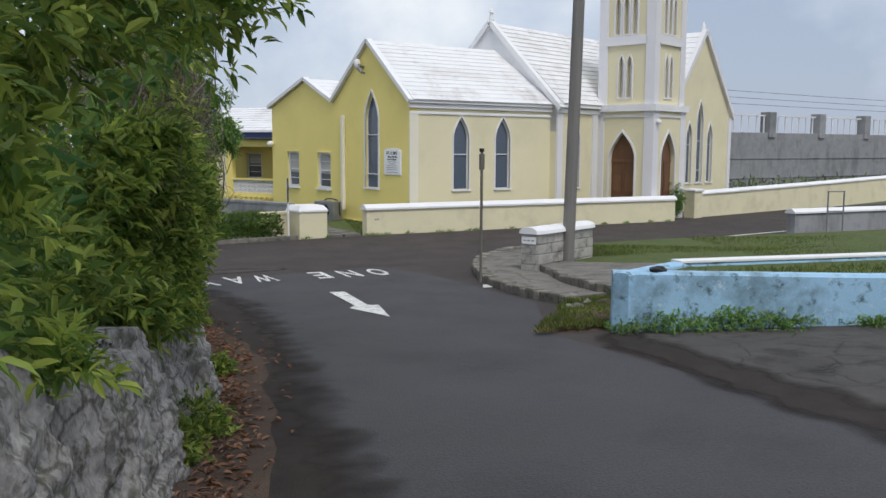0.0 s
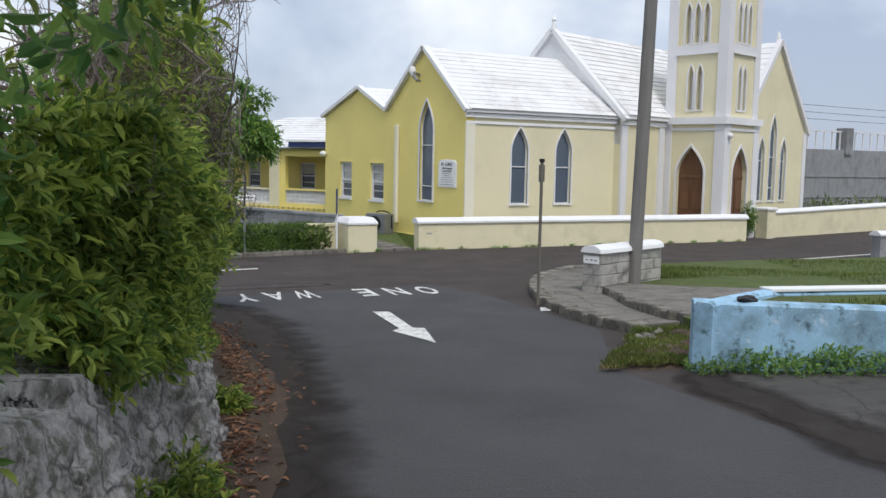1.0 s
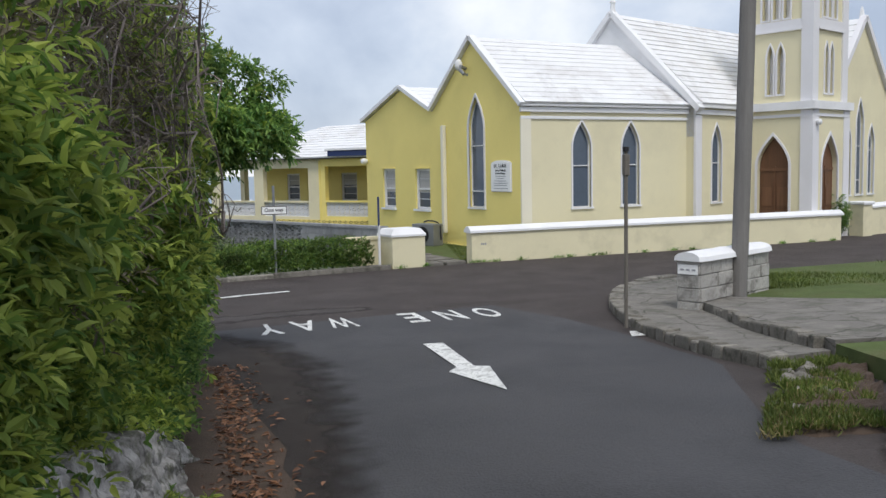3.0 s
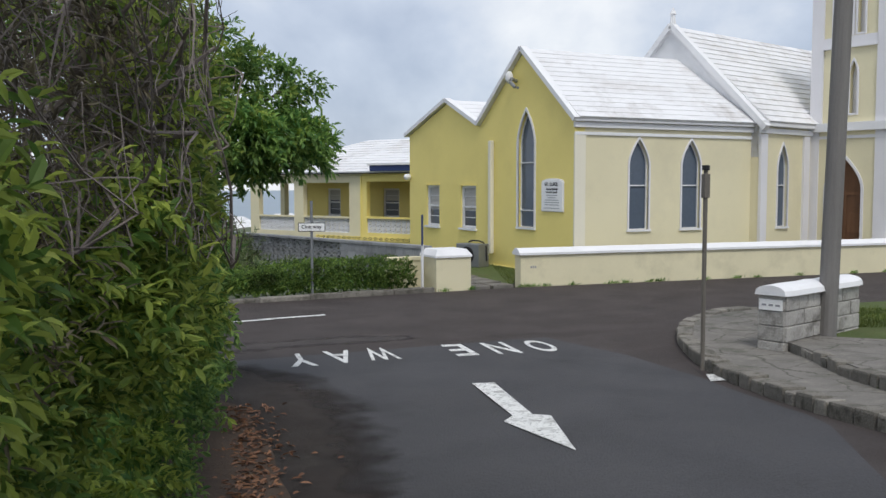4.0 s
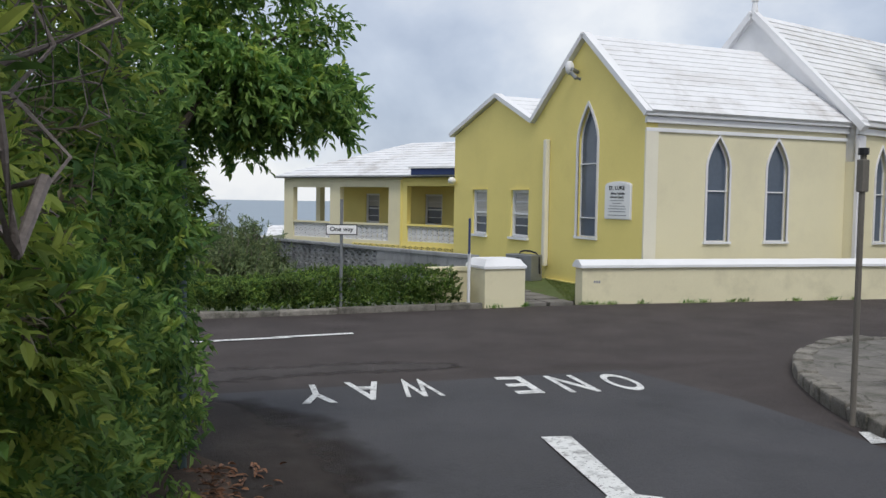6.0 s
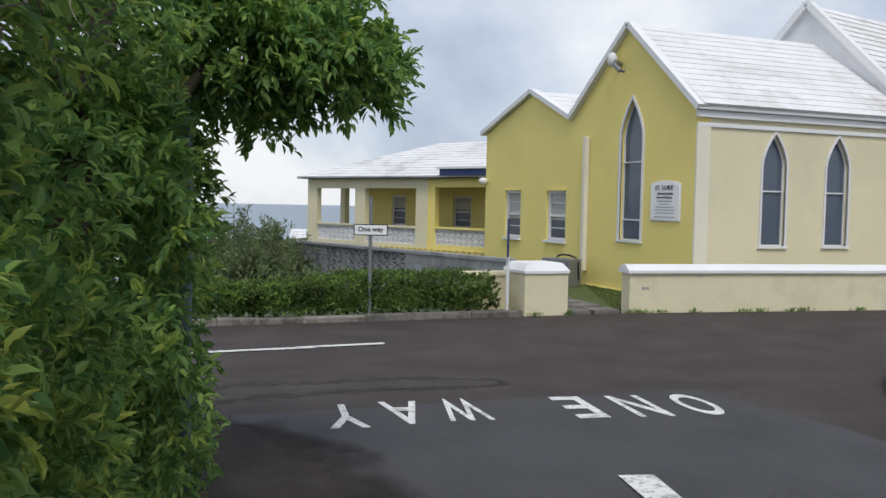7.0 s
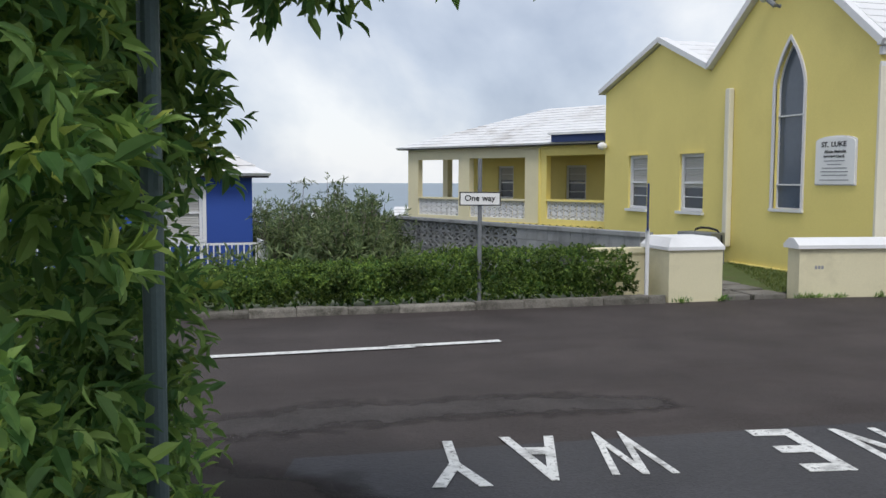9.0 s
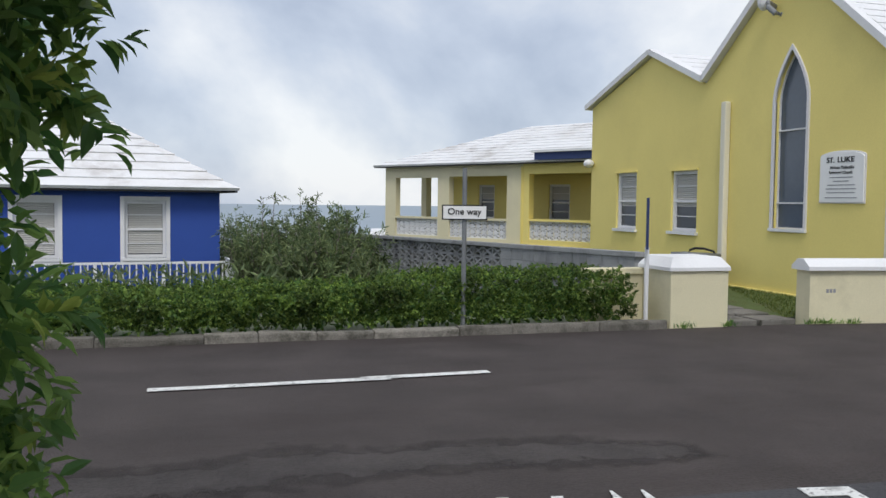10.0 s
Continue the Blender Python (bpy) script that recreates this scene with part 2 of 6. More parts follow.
def leaf_mat(name, color, alt, trans=0.35, patch=(1.6, 0.65, 1.35)):
    """Leaf surface with a colour that differs from leaf to leaf and light passing through."""
    m = bpy.data.materials.new(name)
    m.use_nodes = True
    n, l = m.node_tree.nodes, m.node_tree.links
    b = n["Principled BSDF"]
    b.inputs["Roughness"].default_value = 0.55
    b.inputs["Specular IOR Level"].default_value = 0.35
    geo = n.new("ShaderNodeNewGeometry")
    ramp = n.new("ShaderNodeValToRGB")
    e = ramp.color_ramp.elements
    e[0].color, e[1].color = (*color, 1), (*alt, 1)
    e[0].position, e[1].position = 0.15, 0.95
    l.new(geo.outputs["Random Per Island"], ramp.inputs[0])
    big = n.new("ShaderNodeTexNoise")
    big.inputs["Scale"].default_value, big.inputs["Detail"].default_value = patch[0], 4
    l.new(geo.outputs["Position"], big.inputs["Vector"])
    r = n.new("ShaderNodeMapRange")
    r.inputs["From Min"].default_value, r.inputs["From Max"].default_value = 0.3, 0.7
    r.inputs["To Min"].default_value, r.inputs["To Max"].default_value = patch[1], patch[2]
    l.new(big.outputs["Fac"], r.inputs["Value"])
    sc = n.new("ShaderNodeVectorMath")
    sc.operation = "SCALE"
    l.new(ramp.outputs[0], sc.inputs[0])
    l.new(r.outputs[0], sc.inputs[3])
    l.new(sc.outputs[0], b.inputs["Base Color"])
    tr = n.new("ShaderNodeBsdfTranslucent")
    l.new(sc.outputs[0], tr.inputs["Color"])
    mx = n.new("ShaderNodeMixShader")
    mx.inputs[0].default_value = trans
    l.new(b.outputs[0], mx.inputs[1])
    l.new(tr.outputs[0], mx.inputs[2])
    l.new(mx.outputs[0], n["Material Output"].inputs[0])
    return m


M_LEAF = leaf_mat("broad_green_leaf", (0.10, 0.185, 0.042), (0.43, 0.50, 0.105), 0.5, (1.9, 0.6, 1.4))
M_LEAF_DARK = leaf_mat("dark_green_and_inner_shade", (0.085, 0.185, 0.055), (0.29, 0.43, 0.11), 0.5)
# Yellow-green of the tips, made brighter to put light on the outer foliage.
M_LEAF_BRIGHT_TIP = leaf_mat("bright_lit_tip_leaf", (0.15, 0.25, 0.05), (0.46, 0.53, 0.12), 0.5)
M_LEAF_HEDGE = leaf_mat("clipped_hedge_leaf", (0.05, 0.11, 0.03), (0.22, 0.31, 0.06), 0.4, (3.2, 0.3, 1.65))
M_LEAF_GREY = leaf_mat("grey_green_needle", (0.08, 0.125, 0.052), (0.23, 0.28, 0.12))
M_LEAF_DRY = leaf_mat("dry_brown_leaf", (0.12, 0.055, 0.03), (0.26, 0.13, 0.07), 0.1)
M_LEAF_DEAD = leaf_mat("withered_grey_leaf", (0.10, 0.085, 0.06), (0.22, 0.19, 0.12), 0.3)
M_STRAW = leaf_mat("dry_straw_grass", (0.16, 0.13, 0.05), (0.34, 0.28, 0.13), 0.2)
M_GRASS = leaf_mat("grass_blade", (0.07, 0.11, 0.02), (0.17, 0.20, 0.05))


# ---- mesh helpers ----
def mesh_of(name, bm, material):
    me = bpy.data.meshes.new(name)
    bmesh.ops.recalc_face_normals(bm, faces=bm.faces[:])
    bm.to_mesh(me)
    bm.free()
    me.materials.append(material)
    return me


def part(name, bm, material, parent, label=""):
    """Links a bmesh as one mesh object under a thing or a part."""
    ob = new(name, mesh_of(name, bm, material))
    ob.parent = parent
    if label:
        ob["label"] = label
    return ob


def piece(name, me, parent, m):
    """One more object on a mesh that exists."""
    ob = new(name, me)
    ob.parent = parent
    ob.matrix_basis = m
    return ob


def thing(name, label, category, group="", kind="", m=None):
    ob = new(name)
    if m is not None:
        ob.matrix_basis = m
    return tagged(ob, label, category, group, kind)


def solid(name, bm, material, label="", category="", group="", kind=""):
    ob = new(name, mesh_of(name, bm, material))
    return tagged(ob, label, category, group, kind)


def box(x0, y0, z0, x1, y1, z1, bevel=0.0, bm=None):
    own = bm is None
    bm = bm or bmesh.new()
    vs = [bm.verts.new(p) for p in ((x0, y0, z0), (x1, y0, z0), (x1, y1, z0), (x0, y1, z0), (x0, y0, z1), (x1, y0, z1), (x1, y1, z1), (x0, y1, z1))]
    fs = [bm.faces.new([vs[i] for i in f]) for f in ((0, 3, 2, 1), (4, 5, 6, 7), (0, 1, 5, 4), (1, 2, 6, 5), (2, 3, 7, 6), (3, 0, 4, 7))]
    if bevel and own:
        bmesh.ops.bevel(bm, geom=bm.edges[:], offset=bevel, segments=2, affect="EDGES", profile=0.6)
    return bm


def tube(points, radii, sides=8, bm=None):
    """A tapered tube along points."""
    bm = bm or bmesh.new()
    pts = [Vector(p) for p in points]
    rings = []
    for i, p in enumerate(pts):
        d = (pts[min(i + 1, len(pts) - 1)] - pts[max(i - 1, 0)]).normalized()
        a = d.orthogonal().normalized() if abs(d.z) < 0.95 else Vector((1, 0, 0))
        a = (a - d * a.dot(d)).normalized()
        c = d.cross(a)
        r = radii[i] if hasattr(radii, "__len__") else radii
        rings.append([bm.verts.new(p + r * (math.cos(2 * math.pi * k / sides) * a + math.sin(2 * math.pi * k / sides) * c)) for k in range(sides)])
    for r0, r1 in zip(rings, rings[1:]):
        for k in range(sides):
            bm.faces.new((r0[k], r0[(k + 1) % sides], r1[(k + 1) % sides], r1[k]))
    bm.faces.new(rings[0][::-1])
    bm.faces.new(rings[-1])
    return bm


def plate(outline, holes, depth, m):
    """A flat plate with holes, given in its own plane (a, b), thickened along the plane's third axis; m lays it into the world."""
    bm = bmesh.new()
    for loop in [outline] + list(holes):
        vs = [bm.verts.new((a, b, 0)) for a, b in loop]
        for i in range(len(vs)):
            bm.edges.new((vs[i], vs[(i + 1) % len(vs)]))
    bmesh.ops.triangle_fill(bm, use_beauty=True, edges=bm.edges[:], normal=(0, 0, 1))
    got = bmesh.ops.extrude_face_region(bm, geom=bm.faces[:])
    bmesh.ops.translate(bm, verts=[v for v in got["geom"] if isinstance(v, bmesh.types.BMVert)], vec=(0, 0, depth))
    bm.transform(m)
    return bm


def rect(a0, b0, a1, b1):
    return [(a0, b0), (a1, b0), (a1, b1), (a0, b1)]


def lancet(c, z0, zs, zt, w, grow=0.0):
    """A pointed arch: centre, sill, spring, top and width."""
    h = w / 2 + grow
    up = [(c + h * (1 - (i / 8) ** 1.75), zs + (zt + grow * 1.5 - zs) * i / 8) for i in range(9)]
    return [(c - h, z0 - grow), (c + h, z0 - grow)] + up + [(2 * c - a, b) for a, b in up[-2::-1]]


def plane_m(origin, along, up=(0, 0, 1)):
    """Lays a plate's (a, b, depth) so that a runs along, b up, and depth away from the front."""
    a, b = Vector(along).normalized(), Vector(up)
    c = a.cross(b)
    return Matrix.Translation(origin) @ Matrix(((a.x, b.x, -c.x, 0), (a.y, b.y, -c.y, 0), (a.z, b.z, -c.z, 0), (0, 0, 0, 1)))


def ground_z(x, y):
    """Height of the ground: the lane falls to the junction; the land falls away towards the sea."""
    s = 15.6 - y
    z = 0.085 * (s + math.sqrt(s * s + 1.2)) / 2 - 0.02
    if y > 26.5:
        side = min(1.0, max(0.0, (5.0 - x) / 4.0))
        z -= side * 0.075 * min(y - 26.5, 40)
    if y > 60:
        z -= 0.07 * (y - 60)
    return z


def strip(points_left, points_right, lift, n=1, both=False, fade=False):
    """A surface between two matching lines, laid on the ground."""
    bm = bmesh.new()
    rows = []
    lay = bm.verts.layers.float.new("across") if fade else None
    for (xa, ya), (xb, yb) in zip(points_left, points_right):
        rows.append([bm.verts.new((xa + (xb - xa) * k / n, ya + (yb - ya) * k / n, ground_z(xa + (xb - xa) * k / n, ya + (yb - ya) * k / n) + lift)) for k in range(n + 1)])
    for r0, r1 in zip(rows, rows[1:]):
        for k in range(n):
            bm.faces.new((r0[k], r0[k + 1], r1[k + 1], r1[k]))
    if fade:
        for i, r in enumerate(rows):
            for k, v in enumerate(r):
                end = max(0.0, 1 - min(i, len(rows) - 1 - i) / 4) if both else 0.0
                v[lay] = max(abs(2 * k / n - 1) if both else max(0.0, 2 * k / n - 1), end)
    return bm


# ---- ground, road, sea ----
def sheet(xs, ys, height):
    bm = bmesh.new()
    g = [[bm.verts.new((x, y, height(x, y))) for x in xs] for y in ys]
    for r0, r1 in zip(g, g[1:]):
        for k in range(len(xs) - 1):
            bm.faces.new((r0[k], r0[k + 1], r1[k + 1], r1[k]))
    return bm


far_x = [-4000, -1500, -600, -250, -120, -70] + [x * 2.0 for x in range(-25, 31)] + [80, 130, 260, 600, 1500, 4000]
far_y = [-1500, -500, -150, -60, -30] + [y * 1.0 for y in range(-20, 62)] + [70, 85, 110, 150, 220, 330, 480]
solid("ground", sheet(far_x, far_y, lambda x, y: ground_z(x, max(-20, y)) - 0.06), M_FARLAND, "dark scrubby ground falling away towards the sea", "ground", kind="structure")
solid("water", sheet([-4500, -1500, 0, 1500, 4500], [250, 900, 2500, 4800], lambda x, y: -20.0), M_SEA, "flat grey-blue sea under an overcast sky", "sea", kind="structure")
road = solid("road", sheet([-70, -40] + [x * 1.0 for x in range(-24, 40)] + [60, 90], [-20, -10] + [y * 0.5 for y in range(-10, 51)] + [25.25], lambda x, y: ground_z(x, y)), M_ASPHALT, "brownish grey worn asphalt of a road junction", "road", kind="structure")

LANE_L = [(-12.6, -4), (-11.4, 0), (-9.6, 4), (-7.9, 8), (-6.4, 11.5), (-5.5, 14.5), (-5.3, 16.3), (-5.0, 18.2), (-4.6, 19.55)]
LANE_R = [(-6.6, -4), (-5.6, 0), (-4.6, 4), (-3.6, 8), (-2.7, 11.0), (-0.6, 13.6), (0.15, 16.0), (0.3, 17.6), (0.1, 19.3)]


def resample(line, n):
    t = np.linspace(0, len(line) - 1, n)
    k = np.arange(len(line))
    return list(zip(np.interp(t, k, [p[0] for p in line]), np.interp(t, k, [p[1] for p in line])))


solid("road_lane", strip(resample(LANE_L, 48), resample(LANE_R, 48), 0.006, 8), M_ASPHALT_NEW, "smooth bluish grey asphalt of the sloping lane", "road", kind="structure")
solid("road_forecourt", strip(resample([(-4.75, 4.5), (-3.9, 7.0), (-3.1, 9.0), (-2.4, 10.3)], 16), resample([(6, -1.5), (6.0, 2.0), (5.5, 4.0), (1.5, 7.5)], 16), 0.010, 8), M_ASPHALT_OLD, "old patched grey asphalt of a driveway mouth", "driveway", kind="structure")

def smooth_line(pts, n):
    """A smooth line through points."""
    out = []
    P = [Vector((*p, 0)) for p in pts]
    for i in range(len(P) - 1):
        a, b, c, e = P[max(i - 1, 0)], P[i], P[i + 1], P[min(i + 2, len(P) - 1)]
        for k in range(n):
            t = k / n
            q = 0.5 * ((2 * b) + (c - a) * t + (2 * a - 5 * b + 4 * c - e) * t * t + (3 * b - a - 3 * c + e) * t ** 3)
            out.append((q.x, q.y))
    return out + [pts[-1]]


RIM = smooth_line([(-2.35, 10.5), (-2.75, 9.9), (-3.1, 9.2), (-3.65, 7.9), (-4.1, 6.8), (-4.5, 5.8), (-5.0, 4.4), (-5.6, 2.6)], 6)
solid("road_broken_edge", strip([(x - 0.30 - 0.10 * noise.noise((y * 2.3, 1, 1)), y - 0.1) for x, y in RIM], [(x + 0.85 + 0.3 * noise.noise((y * 1.7, 4, 1)), y + 0.2) for x, y in RIM], 0.016, 10, True, True), M_GRIT, "dark crumbling edge between lane and driveway", "road", kind="structure")
solid("road_patch", strip(resample([(-6.5, 19.9), (-4.6, 19.85), (-3.4, 20.0), (-2.2, 19.85), (-1.5, 20.0)], 26), [(x, y + 0.95 + 0.35 * noise.noise((x * 1.3, 1, 5)) - 0.5 * max(0, x + 2.4)) for x, y in resample([(-6.5, 19.9), (-4.6, 20.0), (-3.4, 20.05), (-2.2, 19.95), (-1.5, 20.0)], 26)], 0.004, 8, True, True), M_ROUGH, "rough broken strip of worn asphalt across the junction", "road", kind="structure")

# ---- church ----
church = thing("church", "yellow and cream church with white stepped roofs and square tower", "church")


def stepped_roof(parent, eave, ridge, n=14, thick=0.02, material=None, name="roof_course"):
    """Overlapping white courses from an eave line up to a ridge line."""
    e0, e1, r0, r1 = (Vector(p) for p in (*eave, *ridge))
    normal = (e1 - e0).cross(r0 - e0).normalized()
    normal = normal if normal.z > 0 else -normal
    for i in range(n):
        a, b = i / n, min(1.0, (i + 1) / n + 0.15 / n)
        bm = bmesh.new()
        lo0, lo1, hi0, hi1 = e0.lerp(r0, a), e1.lerp(r1, a), e0.lerp(r0, b), e1.lerp(r1, b)
        top = [lo0 + normal * thick, lo1 + normal * thick, hi1 + normal * 0.006, hi0 + normal * 0.006]
        bot = [lo0 - normal * 0.03, lo1 - normal * 0.03, hi1 - normal * 0.03, hi0 - normal * 0.03]
        vt, vb = [bm.verts.new(p) for p in top], [bm.verts.new(p) for p in bot]
        bm.faces.new(vt)
        bm.faces.new(vb[::-1])
        for k in range(4):
            bm.faces.new((vt[k], vb[k], vb[(k + 1) % 4], vt[(k + 1) % 4]))
        part(name, bm, material or M_ROOF, parent)


def bar(p0, p1, w, h, bm=None):
    """A square-edged bar from p0 to p1, w wide across and h high."""
    bm = bm or bmesh.new()
    p0, p1 = Vector(p0), Vector(p1)
    d = (p1 - p0).normalized()
    side = d.cross(Vector((0, 0, 1)))
    side = side.normalized() if side.length > 1e-4 else Vector((1, 0, 0))
    up = side.cross(d).normalized()
    vs = [bm.verts.new(p + side * sx * w / 2 + up * sz * h / 2) for p in (p0, p1) for sx, sz in ((-1, -1), (1, -1), (1, 1), (-1, 1))]
    for f in ((0, 1, 2, 3), (7, 6, 5, 4), (0, 4, 5, 1), (1, 5, 6, 2), (2, 6, 7, 3), (3, 7, 4, 0)):
        bm.faces.new([vs[i] for i in f])
    return bm


def lancet_window(parent, m, c, z0, zs, zt, w, transoms, trim=0.045, glass=None):
    """A pointed window set in its opening: raised surround, frame, pane, bars and sill. m lays the wall's plane."""
    win = part("window", plate(lancet(c, z0, zs, zt, w, trim), [lancet(c, z0, zs, zt, w)], 0.05, m @ Matrix.Translation((0, 0, -0.03))), M_TRIM, parent, "pointed window with a pale raised surround")
    part("frame", plate(lancet(c, z0, zs, zt, w, 0.004), [lancet(c, z0 + 0.02, zs, zt - 0.035, w - 0.04)], 0.05, m @ Matrix.Translation((0, 0, 0.07))), M_WHITE, win)
    part("pane", plate(lancet(c, z0 + 0.01, zs, zt - 0.02, w - 0.03), [], 0.01, m @ Matrix.Translation((0, 0, 0.10))), glass or M_GLASS, win, "dull blue-grey pane")
    for zb in transoms:
        part("transom", plate(rect(c - w / 2, zb - 0.013, c + w / 2, zb + 0.013), [], 0.05, m @ Matrix.Translation((0, 0, 0.06))), M_WHITE, win)
    part("sill", plate(rect(c - w / 2 - 0.07, z0 - 0.05, c + w / 2 + 0.07, z0), [], 0.10, m @ Matrix.Translation((0, 0, -0.05))), M_WHITE, win)
    return win


def sash_window(parent, m, a0, z0, a1, z1, blind=0.5):
    win = part("window", plate(rect(a0 - 0.002, z0 - 0.002, a1 + 0.002, z1 + 0.002), [rect(a0 + 0.07, z0 + 0.07, a1 - 0.07, z1 - 0.07)], 0.08, m @ Matrix.Translation((0, 0, 0.05))), M_WHITE, parent, "white sash window")
    part("glass", plate(rect(a0 + 0.05, z0 + 0.05, a1 - 0.05, z1 - 0.05), [], 0.01, m @ Matrix.Translation((0, 0, 0.11))), M_DARKGLASS, win)
    zm = (z0 + z1) / 2
    part("meeting_rail", plate(rect(a0 + 0.06, zm - 0.025, a1 - 0.06, zm + 0.025), [], 0.05, m @ Matrix.Translation((0, 0, 0.065))), M_WHITE, win)
    for zb in ((z0 + zm) / 2, (z1 + zm) / 2):
        part("glazing_bar", plate(rect(a0 + 0.06, zb - 0.009, a1 - 0.06, zb + 0.009), [], 0.02, m @ Matrix.Translation((0, 0, 0.085))), M_WHITE, win)
    n = max(4, int((z1 - z0) * blind / 0.045))
    bm = bmesh.new()
    zt, zb = z1 - 0.06, z1 - (z1 - z0 - 0.06) * blind
    prev = None
    for i in range(2 * n + 1):
        zz = zt + (zb - zt) * i / (2 * n)
        dd = 0.109 if i % 2 else 0.098
        row = [bm.verts.new(m @ Vector((a, zz, dd))) for a in (a0 + 0.08, a1 - 0.08)]
        if prev:
            bm.faces.new((prev[0], prev[1], row[1], row[0]))
        prev = row
    part("blind", bm, M_BLIND, win, "pale slatted blind")
    part("sill", plate(rect(a0 - 0.06, z0 - 0.06, a1 + 0.06, z0), [], 0.14, m @ Matrix.Translation((0, 0, -0.07))), M_WHITE, win)
    return win


# Gable front: plane x = 5.18, a = -y so that the plane faces the road
GX = 5.18
GM = plane_m((GX, 0, 0), (0, -1, 0))


G_OUT = [(-35.8, -0.3), (-26.05, -0.3), (-26.05, 3.86), (-28.42, 5.74), (-30.83, 3.93), (-32.9, 4.78), (-35.8, 3.92)]
L_WIN = (-28.25, 1.16, 3.35, 4.20, 0.82)
SW = [(-34.45, 0.98, -33.50, 2.27), (-32.02, 1.0, -31.05, 2.25)]
part("front_wall", plate(G_OUT, [lancet(*L_WIN)] + [rect(*s) for s in SW], 0.3, GM), M_YELLOW, church, "bright yellow rendered double gable")
lancet_window(church, GM, *L_WIN, (1.60, 2.85), trim=0.06)
for s in SW:
    sash_window(church, GM, *s, blind=0.62)
    # Wall-coloured projecting strip added above the window for a shadow line.
    part("lintel_shade_strip", plate(rect(s[0] - 0.03, s[3], s[2] + 0.03, s[3] + 0.04), [], 0.06, GM @ Matrix.Translation((0, 0, -0.03))), M_YELLOW, church)
# rake boards
for (y0, z0), (y1, z1) in (((25.9, 3.82), (28.42, 5.83)), ((28.42, 5.83), (30.83, 4.02)), ((30.83, 4.02), (32.9, 4.87)), ((32.9, 4.87), (36.0, 3.95))):
    part("rake_board", bar((GX - 0.02, y0, z0), (GX - 0.02, y1, z1), 0.22, 0.12), M_WHITE, church)
# side wall of the chancel: plane y = 26.05
CM = plane_m((0, 26.05, 0), (1, 0, 0))
WINS = [(7.10, 1.15, 2.75, 3.40, 0.60), (8.76, 1.15, 2.75, 3.40, 0.60)]
part("side_wall", plate([(GX + 0.3, -0.3), (10.95, -0.3), (10.95, 3.9), (GX + 0.3, 3.9)], [lancet(*w) for w in WINS], 0.3, CM), M_CREAM, church, "cream rendered side wall")
for w in WINS:
    lancet_window(church, CM, *w, (2.25,))
part("corner_pilaster", box(GX - 0.012, 26.012, -0.2, GX + 0.3, 26.06, 3.5), M_PALE, church)
part("cornice", box(GX - 0.08, 25.90, 3.78, 10.9, 26.06, 3.92, 0.02), M_WHITE, church)
part("cornice", box(GX - 0.03, 25.97, 3.64, 10.85, 26.055, 3.77, 0.01), M_WHITE, church)
part("cornice", box(GX - 0.005, 26.01, 3.46, 10.8, 26.052, 3.54, 0.01), M_WHITE, church)
stepped_roof(church, ((GX + 0.02, 25.86, 3.88), (10.9, 25.86, 3.88)), ((GX + 0.02, 28.42, 5.82), (10.9, 28.42, 5.82)))
stepped_roof(church, ((GX + 0.02, 30.83, 3.97), (10.9, 30.83, 3.97)), ((GX + 0.02, 28.42, 5.82), (10.9, 28.42, 5.82)))
stepped_roof(church, ((GX + 0.02, 30.83, 3.97), (12.9, 30.83, 3.97)), ((GX + 0.02, 32.9, 4.86), (12.9, 32.9, 4.86)), 6)
stepped_roof(church, ((GX + 0.02, 36.0, 3.93), (12.9, 36.0, 3.93)), ((GX + 0.02, 32.9, 4.86), (12.9, 32.9, 4.86)), 8)
part("rear_wall", box(GX + 0.3, 35.5, -2.0, 12.9, 35.79, 3.9), M_YELLOW, church)
# downpipe, bracket, plinth
part("downpipe", box(GX - 0.13, 29.97, 0.35, GX - 0.005, 30.12, 3.5, 0.03), M_PALE, church, "pale square downpipe")
part("plinth", box(GX - 0.05, 26.06, -0.2, GX - 0.004, 30.0, 0.06, 0.015), M_YELLOW, church)
bk = tube([(GX - 0.02, 28.75, 5.0), (GX - 0.2, 28.7, 5.05), (GX - 0.34, 28.5, 4.93), (GX - 0.3, 28.36, 4.80), (GX - 0.2, 28.33, 4.78)], [0.05, 0.05, 0.05, 0.05, 0.04], 8)
part("lamp_bracket", bk, M_STEEL, church, "curved metal light bracket")
lamp = bmesh.new()
bmesh.ops.create_uvsphere(lamp, u_segments=12, v_segments=8, radius=0.11, matrix=Matrix.Translation((GX - 0.2, 28.82, 5.1)) @ Matrix.Diagonal((1, 1, 1.5, 1)))
part("lamp_head", lamp, M_WHITE, church)

# Nave and tower stand a little turned from the chancel
NV = pose(10.86, 25.79, 0, 0, 0, 13.0)


def nave_part(name, bm, material, label="", parent=None):
    bm.transform(NV)
    return part(name, bm, material, parent or church, label)


NM = NV @ plane_m((0, 0, 0), (1, 0, 0))
NW = (1.12, 1.12, 2.72, 3.36, 0.50)
W_END = 12.8
part("nave_wall", plate([(0, -0.3), (7.3, -0.3), (7.3, 3.9), (0, 3.9)], [lancet(*NW)], 0.3, NM), M_CREAM, church, "cream rendered nave wall")
lancet_window(church, NM, *NW, (2.25,))
for u0 in (-0.02, 2.12):
    nave_part("pilaster", box(u0, -0.06, -0.2, u0 + 0.3, 0.02, 3.6), M_TRIM)
nave_part("cornice", box(-0.1, -0.18, 3.80, 2.7, 0.01, 3.95, 0.02), M_WHITE)
